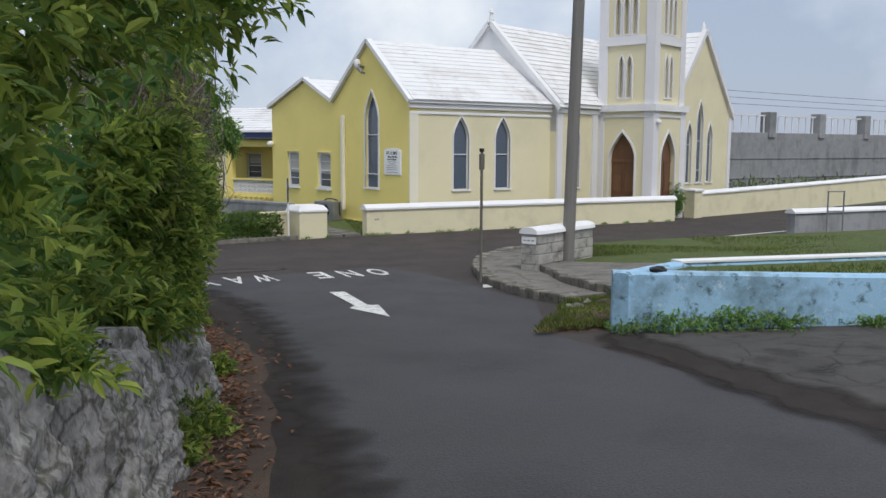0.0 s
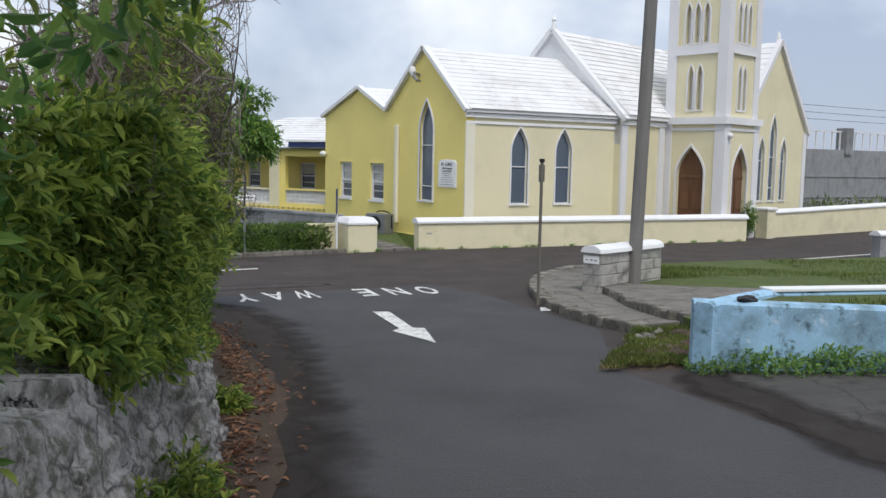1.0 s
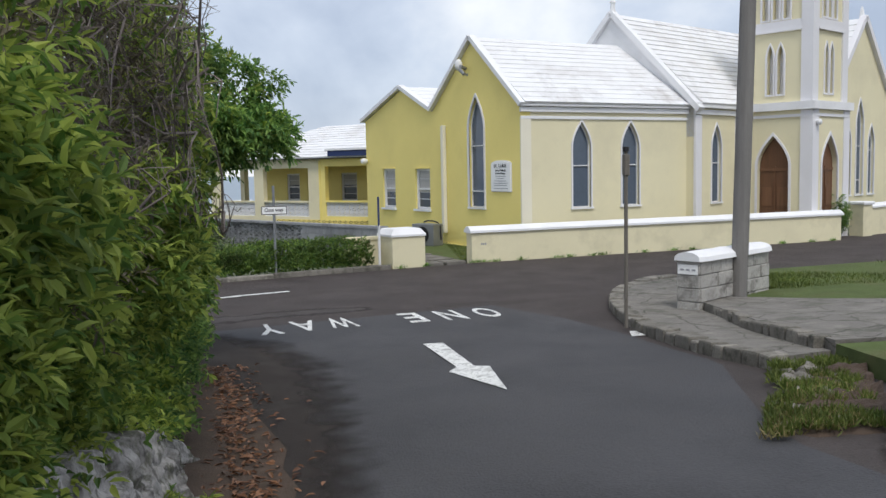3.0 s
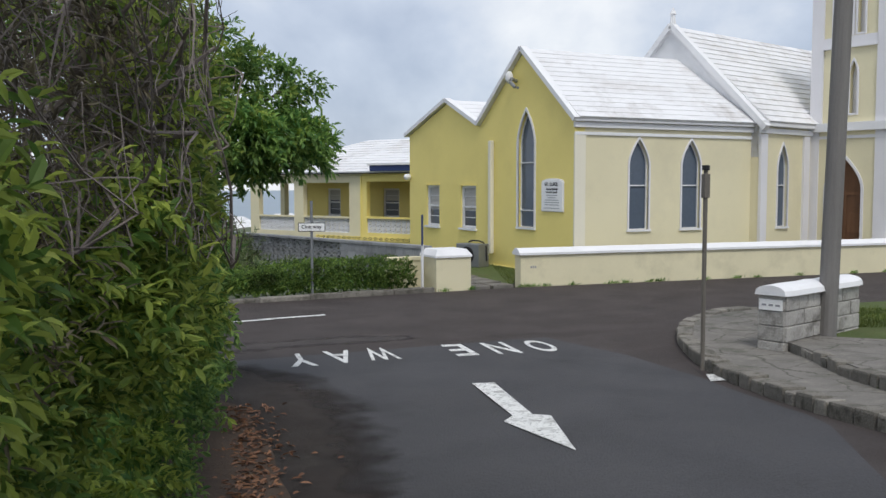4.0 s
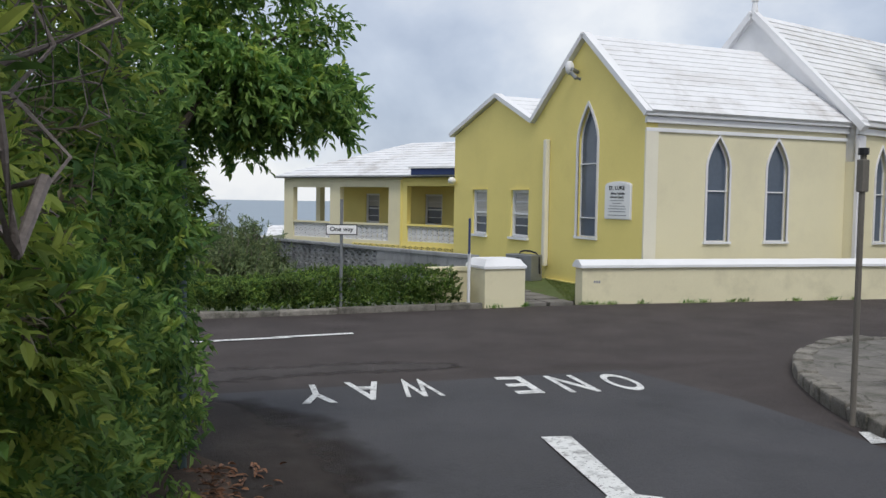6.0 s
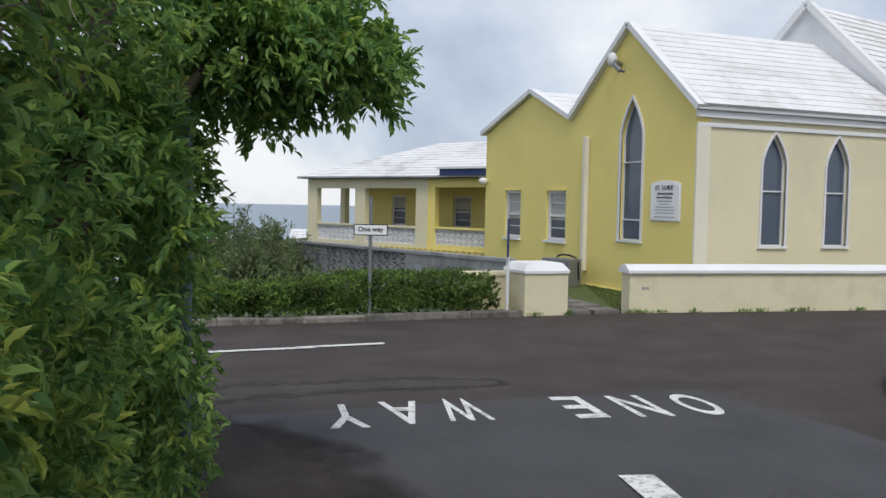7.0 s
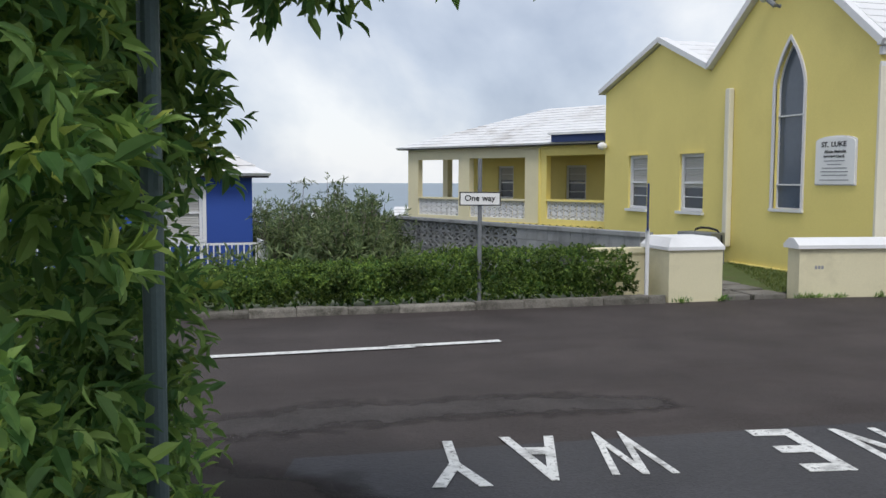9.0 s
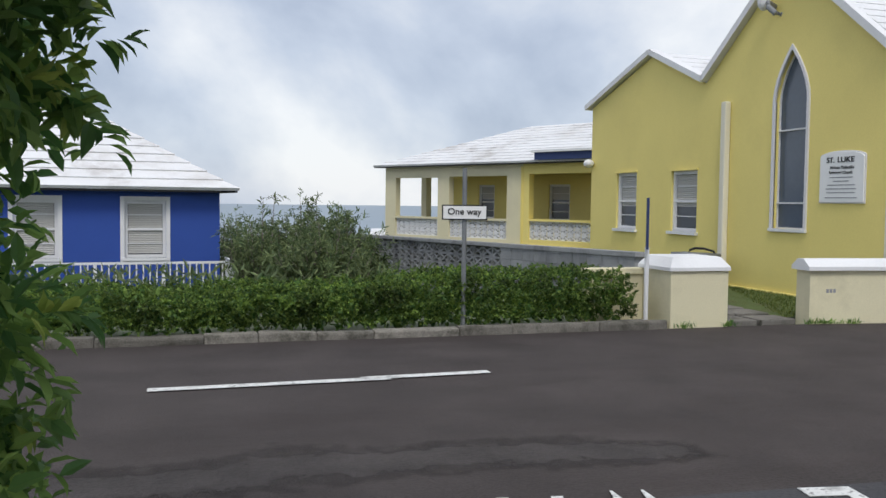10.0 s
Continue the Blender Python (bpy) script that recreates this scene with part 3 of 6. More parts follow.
nave_part("cornice", box(-0.06, -0.08, 3.62, 2.7, 0.005, 3.76, 0.01), M_WHITE)
EG = NV @ plane_m((0, 0, 0), (0, -1, 0))
part("nave_gable", plate([(-5.7, 3.0), (0, 3.0), (0, 3.9), (-2.85, 6.72), (-5.7, 3.9)], [], 0.3, EG), M_WHITE, church, "white rendered gable of the nave above the lower roof")
for a, b in (((-0.02, -0.2, 3.75), (-0.02, 2.85, 6.80)), ((-0.02, 2.85, 6.80), (-0.02, 5.9, 3.75))):
    nave_part("rake_board", bar(a, b, 0.24, 0.16), M_WHITE)


def nave_roof(e0, e1, r0, r1, n):
    pts = [NV @ Vector(p) for p in (e0, e1, r0, r1)]
    stepped_roof(church, (pts[0], pts[1]), (pts[2], pts[3]), n, 0.032)


nave_roof((0.1, -0.2, 3.92), (9.5, -0.2, 3.92), (0.1, 2.85, 6.78), (9.5, 2.85, 6.78), 17)
nave_roof((0.1, 5.9, 3.92), (9.5, 5.9, 3.92), (0.1, 2.85, 6.78), (9.5, 2.85, 6.78), 17)
nave_part("finial", tube([(0, 2.85, 6.85), (0, 2.85, 7.1), (0, 2.85, 7.12), (0, 2.85, 7.3)], [0.09, 0.06, 0.1, 0.02], 8), M_WHITE)

# west cross wing with a gable to the road
WC, WH = 10.04, 2.76
W_LAN = [(9.92, 1.05, 3.5, 4.36, 0.55), (10.85, 1.05, 2.85, 3.48, 0.48), (8.98, 1.05, 2.85, 3.48, 0.48)]
part("west_wall", plate([(WC - WH, -0.3), (WC + WH, -0.3), (WC + WH, 3.85), (WC, 7.15), (WC - WH, 3.85)], [lancet(*w) for w in W_LAN], 0.3, NM @ Matrix.Translation((0, 0, -0.25))), M_CREAM, church, "cream rendered gable with three lancets")
for w in W_LAN:
    lancet_window(church, NM @ Matrix.Translation((0, 0, -0.25)), *w, (2.6,) if w[0] != 9.92 else (1.55, 2.75), trim=0.06)
nave_part("corner_pilaster", box(WC + WH - 0.25, -0.31, -0.3, WC + WH + 0.02, -0.2, 3.75), M_TRIM)
nave_part("west_side_wall", box(WC + WH - 0.3, 0.05, -0.3, WC + WH - 0.004, 5.7, 3.85), M_CREAM)
for a, b in (((WC - WH - 0.15, -0.28, 3.72), (WC, -0.28, 7.22)), ((WC, -0.28, 7.22), (WC + WH + 0.18, -0.28, 3.72))):
    nave_part("rake_board", bar(a, b, 0.22, 0.18), M_TRIM)
nave_roof((WC - WH - 0.12, -0.26, 3.8), (WC - WH - 0.12, 6.2, 3.8), (WC, -0.26, 7.18), (WC, 6.2, 7.18), 15)
nave_roof((WC + WH + 0.12, -0.26, 3.8), (WC + WH + 0.12, 6.2, 3.8), (WC, -0.26, 7.18), (WC, 6.2, 7.18), 15)
nave_part("finial", tube([(WC, -0.2, 7.2), (WC, -0.2, 7.45), (WC, -0.2, 7.6)], [0.1, 0.07, 0.02], 8), M_WHITE)

bm = bmesh.new()
bmesh.ops.create_uvsphere(bm, u_segments=10, v_segments=6, radius=0.09, matrix=Matrix.Translation((2.57 + 0.2, -2.15 - 0.1, 3.35)))
nave_part("porch_lamp", bm, M_WHITE, "small white porch lamp")

# tower: faces west (-u) and south (-v)
TU, TV, TW = 2.57, -2.15, 2.25
# Near-black core: the tower's inner shade is put into its colour.
tower = part("tower", box(TU + 0.32, TV + 0.32, -0.3, TU + TW - 0.32, TV + TW - 0.32, 8.2), M_DARK, church, "near-black core that stands for the shade inside the square tower")


def tower_face(origin, along, lower, base):
    """One face of the tower: base stage with an arched doorway, then two stages with lancets."""
    m = NV @ plane_m(origin, along)
    part("base_stage", plate([(0, -0.3), (TW, -0.3), (TW, 3.85), (0, 3.85)], [lancet(TW / 2 - 0.05, 0.02, 2.15, 3.0, 0.98)], 0.3, m), M_CREAM, church, "cream tower base")
    dm = m @ Matrix.Translation((0, 0, 0.14))
    c = TW / 2 - 0.05
    d = part("door", plate(lancet(c, 0.02, 2.15, 2.98, 0.97), [], 0.05, dm), M_DARKWOOD, church, "dark varnished pointed double door")
    for side in (-1, 1):
        for zb in (0.25, 0.95):
            part("door_panel", plate(rect(c + side * 0.24 - 0.16, zb, c + side * 0.24 + 0.16, zb + 0.55), [], 0.03, dm @ Matrix.Translation((0, 0, -0.02))), M_DARKWOOD, d)
    part("door_post", plate(rect(c - 0.02, 0.02, c + 0.02, 2.1), [], 0.03, dm @ Matrix.Translation((0, 0, -0.025))), M_DARKWOOD, d)
    part("transom", plate(rect(c - 0.48, 1.98, c + 0.48, 2.06), [], 0.04, dm @ Matrix.Translation((0, 0, -0.03))), M_DARKWOOD, d)
    part("door_surround", plate(lancet(c, 0.02, 2.15, 3.0, 0.98, 0.07), [lancet(c, 0.02, 2.15, 3.0, 0.98)], 0.05, m @ Matrix.Translation((0, 0, -0.03))), M_TRIM, church)
    um = m @ Matrix.Translation((0, 0, 0.08))
    holes = [lancet(c - 0.16, 4.2, 5.2, 5.62, 0.2), lancet(c + 0.16, 4.2, 5.2, 5.62, 0.2)] + [lancet(c + k * 0.33, 6.35, 7.3, 7.62, 0.2) for k in (-1, 0, 1)]
    part("upper_stage", plate([(0.08, 3.85), (TW - 0.08, 3.85), (TW - 0.08, 8.25), (0.08, 8.25)], holes, 0.25, um), M_CREAM, church, "cream upper stages of the tower")
    for h in holes:
        cx = (max(p[0] for p in h) + min(p[0] for p in h)) / 2
        z0, z1 = min(p[1] for p in h), max(p[1] for p in h)
        part("louvre_surround", plate(lancet(cx, z0, z1 - 0.35, z1, 0.2, 0.05), [lancet(cx, z0, z1 - 0.35, z1, 0.2)], 0.05, um @ Matrix.Translation((0, 0, -0.035))), M_TRIM, church)
        part("louvre", plate(lancet(cx - 0.05, z0, z1 - 0.36, z1 - 0.02, 0.11), [], 0.02, um @ Matrix.Translation((0, 0, 0.16))), M_TRIM, church)
    part("stage_band", plate(rect(0.36, 6.0, TW - 0.36, 6.28), [], 0.06, um @ Matrix.Translation((0, 0, -0.05))), M_TRIM, church)
    part("stage_band", plate(rect(0.36, 5.97, TW - 0.36, 6.03), [], 0.09, um @ Matrix.Translation((0, 0, -0.08))), M_TRIM, church)
    part("base_cornice", plate(rect(-0.1, 3.72, TW + 0.1, 3.95), [], 0.2, m @ Matrix.Translation((0, 0, -0.12))), M_WHITE, church)
    part("base_band", plate(rect(0.05, 3.52, TW - 0.05, 3.6), [], 0.05, m @ Matrix.Translation((0, 0, -0.04))), M_TRIM, church)
    part("parapet", plate([(0.4, 8.25), (TW - 0.4, 8.25), (TW - 0.55, 8.75), (TW / 2, 9.4), (0.55, 8.75)], [], 0.2, um), M_CREAM, church)


tower_face((TU, TV + TW, 0), (0, -1, 0), True, True)
tower_face((TU, TV, 0), (1, 0, 0), True, True)
for du, dv in ((0, 0), (TW, 0), (0, TW), (TW, TW)):
    u, v = TU + du, TV + dv
    su, sv = (1 if du == 0 else -1), (1 if dv == 0 else -1)
    nave_part("corner_pilaster", box(min(u - su * 0.03, u + su * 0.34), min(v - sv * 0.03, v + sv * 0.34), -0.3, max(u - su * 0.03, u + su * 0.34), max(v - sv * 0.03, v + sv * 0.34), 3.72), M_TRIM)
    u, v = u + su * 0.06, v + sv * 0.06
    nave_part("corner_pilaster", box(min(u - su * 0.03, u + su * 0.32), min(v - sv * 0.03, v + sv * 0.32), 3.95, max(u - su * 0.03, u + su * 0.32), max(v - sv * 0.03, v + sv * 0.32), 8.3), M_TRIM)
    cap = box(min(u - su * 0.12, u + su * 0.42), min(v - sv * 0.12, v + sv * 0.42), 8.28, max(u - su * 0.12, u + su * 0.42), max(v - sv * 0.12, v + sv * 0.42), 8.48, 0.04)
    nave_part("pinnacle_cap", cap, M_WHITE)
    uc, vc = u + su * 0.15, v + sv * 0.15
    nave_part("pinnacle", tube([(uc, vc, 8.45), (uc, vc, 8.9), (uc, vc, 9.6)], [0.22, 0.2, 0.03], 4), M_WHITE)
nave_part("tower_back", box(TU + 0.35, TV + TW - 0.1, 3.0, TU + TW - 0.3, TV + TW, 8.2), M_CREAM)
nave_part("tower_back", box(TU + TW - 0.1, TV + 0.35, -0.3, TU + TW, TV + TW - 0.35, 8.2), M_CREAM)

# ---- church surroundings: walls, pillar, signs ----
def line_m(p0, p1):
    """A frame along p0 -> p1: x along, y to the left of the way, z up."""
    return pose(p0[0], p0[1], 0, 0, 0, math.degrees(math.atan2(p1[1] - p0[1], p1[0] - p0[0])))


def capped_wall(name, p0, p1, z0, z1, depth, label, body, cap, cap_h=0.14, over=0.05, z1_end=None, group=""):
    """A low wall with a sloped cap, its face on the line p0 -> p1 and its thickness to the left."""
    w = thing(name, label, "wall", group, m=line_m(p0, p1))
    n = math.hypot(p1[0] - p0[0], p1[1] - p0[1])
    ze = z1 if z1_end is None else z1_end
    bm = box(0, 0, z0, n, depth, z1)
    for v in bm.verts:
        if v.co.z > z0 + 0.01 and v.co.x > n / 2:
            v.co.z = ze
    part("body", bm, body, w)
    bm = bmesh.new()
    prof = [(-over, 0), (depth + over, 0), (depth + over, cap_h * 0.35), (depth * 0.72, cap_h), (depth * 0.28, cap_h), (-over, cap_h * 0.35)]
    segs = max(2, int(n / 0.6))
    rings = []
    for i in range(segs + 1):
        f = i / segs
        wob = 0.008 * noise.noise((f * n * 1.7, p0[0], 3.1))
        rings.append([bm.verts.new((-over + f * (n + 2 * over), a, z1 + (ze - z1) * f + b + wob)) for a, b in prof])
    for r0, r1 in zip(rings, rings[1:]):
        for k in range(len(prof)):
            bm.faces.new((r0[k], r1[k], r1[(k + 1) % len(prof)], r0[(k + 1) % len(prof)]))
    bm.faces.new(rings[0])
    bm.faces.new(rings[-1][::-1])
    part("cap", bm, cap, w, "white sloped coping")
    return w


capped_wall("boundary_wall", (3.22, 25.24), (14.6, 23.85), -0.1, 0.70, 0.32, "low cream rendered wall with white coping before the church", M_CREAM_WALL, M_WHITE, 0.15)
capped_wall("boundary_wall", (16.5, 24.45), (24.5, 25.3), -0.1, 0.80, 0.32, "low cream rendered wall with white coping along the road", M_CREAM_WALL, M_WHITE, 0.13, z1_end=0.92)
capped_wall("boundary_wall", (24.5, 25.3), (40, 27.8), -0.1, 0.92, 0.32, "low cream rendered wall with white coping along the road", M_CREAM_WALL, M_WHITE, 0.13, z1_end=1.1)
gp = thing("gate_pillar", "squat cream gate pillar with a white bevelled cap", "pillar")
part("shaft", box(1.13, 25.24, -0.1, 1.97, 26.0, 0.71, 0.015), M_CREAM_WALL, gp)
bm = bmesh.new()
ring = [[bm.verts.new((1.54 + sx * a, 25.62 + sy * b, z)) for sx, sy in ((-1, -1), (1, -1), (1, 1), (-1, 1))] for a, b, z in ((0.44, 0.41, 0.71), (0.44, 0.41, 0.755), (0.35, 0.31, 0.88), (0.32, 0.28, 0.888))]
for r0, r1 in zip(ring, ring[1:]):
    for k in range(4):
        bm.faces.new((r0[k], r0[(k + 1) % 4], r1[(k + 1) % 4], r1[k]))
bm.faces.new(ring[0][::-1])
bm.faces.new(ring[-1])
part("cap", bm, M_WHITE, gp, "white bevelled cap")
ep = thing("end_pier", "white-topped end pier of the road wall", "pillar")
part("shaft", box(16.1, 24.25, -0.1, 16.52, 24.72, 0.92, 0.02), M_CREAM_WALL, ep)
part("cap", box(16.05, 24.2, 0.92, 16.57, 24.77, 1.02, 0.04), M_WHITE, ep)


def breeze_mesh(w, h, d, name, material):
    """A pierced screen block: a square frame with a four-leaf opening."""
    q = 0.026
    hw, hh = w / 2 - q, h / 2 - q
    holes = []
    for sx, sy in ((1, 0), (-1, 0), (0, 1), (0, -1)):
        if sx:
            holes.append([(sx * hw, -hh * 0.72), (sx * hw, hh * 0.72), (sx * hw * 0.33, hh * 0.12), (sx * hw * 0.33, -hh * 0.12)])
        else:
            holes.append([(-hw * 0.72, sy * hh), (hw * 0.72, sy * hh), (hw * 0.12, sy * hh * 0.33), (-hw * 0.12, sy * hh * 0.33)])
    return mesh_of(name, plate(rect(-w / 2 + 0.003, -h / 2 + 0.003, w / 2 - 0.003, h / 2 - 0.003), holes, d, Matrix.Identity(4)), material)


# painted street sign on the church front
sb = thing("notice_board", "white church notice board with an arched top and black lettering", "sign", m=GM)
bo = [(-27.45, 1.62), (-26.49, 1.62), (-26.49, 2.32)] + [(-26.97 + 0.48 * math.cos(math.pi * k / 10), 2.32 + 0.09 * math.sin(math.pi * k / 10)) for k in range(1, 10)] + [(-27.45, 2.32)]
part("board", plate(bo, [], 0.02, Matrix.Translation((0, 0, -0.04))), M_SIGNWHITE, sb)
part("rim", plate([(a * 1.0 + (0.02 if a > -27 else -0.02), b + (0.02 if b > 2 else -0.02)) for a, b in bo], [], 0.02, Matrix.Translation((0, 0, -0.024))), M_TRIM, sb)


def lettering(text, height, material, parent, m, width=None, bold=0.0, name="lettering", depth=0.003):
    """Words as a thin mesh, centred on m's origin, in m's plane."""
    cu = bpy.data.curves.new("words", "FONT")
    cu.body, cu.size, cu.align_x, cu.align_y, cu.extrude, cu.offset = text, 1.0, "CENTER", "CENTER", depth, bold
    tmp = bpy.data.objects.new("words", cu)
    scene.collection.objects.link(tmp)
    bpy.context.view_layer.update()
    me = bpy.data.meshes.new_from_object(tmp.evaluated_get(bpy.context.evaluated_depsgraph_get()))
    bpy.data.objects.remove(tmp)
    co = np.array([v.co for v in me.vertices])
    lo, hi = co.min(0), co.max(0)
    sc = height / (hi[1] - lo[1])
    sx = sc if width is None else width / (hi[0] - lo[0])
    for v in me.vertices:
        v.co = ((v.co.x - (lo[0] + hi[0]) / 2) * sx, (v.co.y - (lo[1] + hi[1]) / 2) * sc, v.co.z)
    me.materials.clear()
    me.materials.append(material)
    me.name = name
    ob = new(name, me)
    ob.parent = parent
    ob.matrix_basis = m
    return ob


lettering("ST.", 0.085, M_BLACK, sb, Matrix.Translation((-27.21, 2.285, -0.045)), 0.17, 0.015)
lettering("LUKE", 0.085, M_BLACK, sb, Matrix.Translation((-26.87, 2.285, -0.045)), 0.36, 0.015)
for word, a, b, wd in (("African", -27.11, 2.165, 0.22), ("Methodist", -26.83, 2.165, 0.28), ("Episcopal", -27.10, 2.085, 0.27), ("Church", -26.83, 2.085, 0.2)):
    lettering(word, 0.05, M_BLACK, sb, Matrix.Translation((a, b, -0.045)), wd)
for i, (zz, ww) in enumerate(((1.98, 0.5), (1.92, 0.34), (1.86, 0.6), (1.80, 0.66), (1.74, 0.62), (1.66, 0.7))):
    part("text_bar", plate(rect(-26.97 - ww / 2, zz + 0.02, -26.97 + ww / 2, zz + 0.036), [], 0.004, Matrix.Translation((0, 0, -0.0445))), M_INK, sb)

# one way plate on a post by the hedge
ow = thing("one_way_sign", "grey steel post carrying a white one way plate with black border", "sign", m=pose(-1.56, 25.42, 0, 0, 0, -14))
part("post", tube([(0, 0, -0.1), (0, 0, 1.95)], 0.028, 12), M_STEEL, ow)
owp = part("plate", box(-0.27, -0.045, 1.335, 0.27, -0.03, 1.515), M_BLACK, ow, "white plate with a black rim")
part("face", box(-0.255, -0.049, 1.35, 0.255, -0.0465, 1.50), M_SIGNWHITE, owp)
lettering("One way", 0.10, M_BLACK, owp, Matrix.Translation((0, -0.053, 1.425)) @ pose(0, 0, 0, 90), 0.40, 0.012)
part("clip", box(-0.05, -0.03, 1.40, 0.05, 0.03, 1.44), M_STEEL, ow)
# blue board seen edge on
bsn = thing("blue_sign", "narrow dark blue sign board on a white post by the pillar", "sign", m=pose(0.90, 25.45, 0, 0, 0, 62))
part("post", tube([(0, 0, -0.1), (0, 0, 1.0)], 0.03, 10), M_WHITE, bsn)
part("board", box(-0.15, -0.015, 0.98, 0.15, 0.015, 1.63, 0.006), M_NAVY, bsn)

def rough_stone(x0, y0, z0, x1, y1, z1, seed):
    """A worn block: bevelled, its faces pushed in and out."""
    bm = box(x0, y0, z0, x1, y1, z1, 0.028)
    for v in bm.verts:
        p = v.co * 7.0 + Vector((seed * 3.7, 0, 0))
        v.co += 0.022 * Vector((0.4 * noise.noise(p), noise.noise(p + Vector((9, 0, 0))), noise.noise(p + Vector((0, 9, 0)))))
    return bm


# kerb along the hedge, in stones
kerb = thing("kerb_line", "weathered grey kerb stones along the hedge", "kerb", kind="structure")
random.seed(11)
x = -24.0
while x < 1.05:
    n = random.uniform(0.5, 1.3)
    x1 = min(x + n, 1.08)
    bm = rough_stone(x - 0.002, 25.22 + random.uniform(-0.015, 0.01), -0.08, x1 + 0.002, 25.38, 0.085 + random.uniform(-0.02, 0.01), x)
    part("kerb_stone", bm, M_KERB, kerb)
    x = x1

# road markings
mark = thing("road_lettering", "worn white painted words on the asphalt, facing the church", "road marking")
ang = 180 - 9.7
LETTERS = (("O", -0.34, 18.76, 0.34), ("N", -0.92, 18.87, 0.34), ("E", -1.50, 18.99, 0.30), ("W", -2.58, 19.22, 0.40), ("A", -3.13, 19.25, 0.36), ("Y", -3.66, 19.28, 0.34))
for ch, cx, cy, wd in LETTERS:
    cx, cy = cx - 0.03, cy - 0.07
    lettering(ch, 0.86, M_MARK, mark, pose(cx, cy, ground_z(cx, cy) + 0.012, 0, 0, ang), wd, 0.012, "letter", 0.002)
arrow = thing("road_arrow", "worn white painted arrow pointing up the lane", "road marking")
tail, tip = Vector((-2.25, 16.91)), Vector((-3.06, 13.87))
d = (tip - tail).normalized()
nrm = Vector((d.y, -d.x))
L = (tip - tail).length
outline = [(0, 0.13), (1.62, 0.10), (1.85, 0.25), (L, 0.0), (1.72, -0.25), (1.62, -0.10), (0, -0.13)]
bm = bmesh.new()
steps = []
for a, b in outline:
    p = tail + d * a + nrm * b
    steps.append((p.x, p.y))
vs = [bm.verts.new((px, py, ground_z(px, py) + 0.014)) for px, py in steps]
bm.faces.new([vs[i] for i in (0, 1, 5, 6)])
bm.faces.new([vs[i] for i in (1, 2, 3)])
bm.faces.new([vs[i] for i in (1, 3, 4, 5)])
part("stroke", bm, M_MARK, arrow)


def dash(x0, x1, y0, y1, w=0.12, label="worn white centre line dash"):
    ob = thing("road_line", label, "road marking", "centre line dashes")
    bm = strip([(x0, y0), ((x0 + x1) / 2, (y0 + y1) / 2), (x1, y1)], [(x0, y0 + w), ((x0 + x1) / 2, (y0 + y1) / 2 + w), (x1, y1 + w)], 0.012)
    part("stroke", bm, M_MARK, ob)


dash(-5.08, -3.05, 22.80, 22.84, 0.13)
dash(-3.3, -2.1, 22.88, 22.93, 0.13)
dash(-10.5, -7.4, 22.73, 22.78)
dash(11.2, 14.7, 19.4, 19.45, 0.12)

# ---- junction island ----
def slab(outline, lift, depth, name, material, label, parent=None):
    """A paved area following the ground, with a vertical edge."""
    bm = bmesh.new()
    vs = [bm.verts.new((x, y, 0)) for x, y in outline]
    for i in range(len(vs)):
        bm.edges.new((vs[i], vs[(i + 1) % len(vs)]))
    bmesh.ops.triangle_fill(bm, use_beauty=True, edges=bm.edges[:], normal=(0, 0, 1))
    got = bmesh.ops.extrude_face_region(bm, geom=bm.faces[:])
    top = {v for v in got["geom"] if isinstance(v, bmesh.types.BMVert)}
    for v in bm.verts:
        v.co.z = ground_z(v.co.x, v.co.y) + (lift if v in top else lift - depth)
    return solid(name, bm, material, label, "pavement", kind="structure")


KERB = smooth_line([(-0.62, 12.9), (-0.36, 13.9), (0.02, 15.0), (0.5, 16.25), (1.22, 17.55), (1.9, 18.45), (2.75, 19.2), (3.95, 19.75), (5.4, 19.6)], 6)
INNER = [(5.2, 18.4), (3.6, 17.4), (1.95, 16.55), (1.0, 14.6), (0.35, 13.3), (0.1, 12.8)]
slab(KERB + INNER, 0.12, 0.2, "pavement_lower", M_CONCRETE, "cracked grey concrete pavement of the junction corner")
slab([(0.1, 12.75), (0.37, 13.3), (1.02, 14.6), (1.97, 16.5), (2.5, 16.75), (3.4, 15.6), (4.2, 14.3), (3.4, 12.2), (1.6, 11.9)], 0.23, 0.3, "pavement_upper", M_CONCRETE, "raised stained concrete slab beside the grass")
isl = thing("island_kerb", "uneven weathered kerb stones round the junction corner", "kerb", kind="structure")


def kerb_run(line, y0, y1, top, seed):
    random.seed(seed)
    lens = [0.0]
    for a, b in zip(line, line[1:]):
        lens.append(lens[-1] + math.hypot(b[0] - a[0], b[1] - a[1]))
    at = 0.0
    while at < lens[-1] - 0.12:
        n = min(random.uniform(0.16, 0.42), lens[-1] - at)
        ends = [(float(np.interp(q, lens, [p[0] for p in line])), float(np.interp(q, lens, [p[1] for p in line]))) for q in (at, at + n)]
        bm = rough_stone(0.008, y0 - random.uniform(0, 0.03), -0.06, n - 0.008, y1, top + random.uniform(-0.025, 0.02), at)
        bm.transform(line_m(*ends))
        for v in bm.verts:
            v.co.z += ground_z(v.co.x, v.co.y)
        part("kerb_stone", bm, M_KERB, isl)
        at += n


kerb_run(KERB, -0.19, 0.03, 0.145, 21)
kerb_run([(2.0, 16.3), (1.0, 14.6), (0.2, 12.95)], -0.09, 0.09, 0.25, 22)
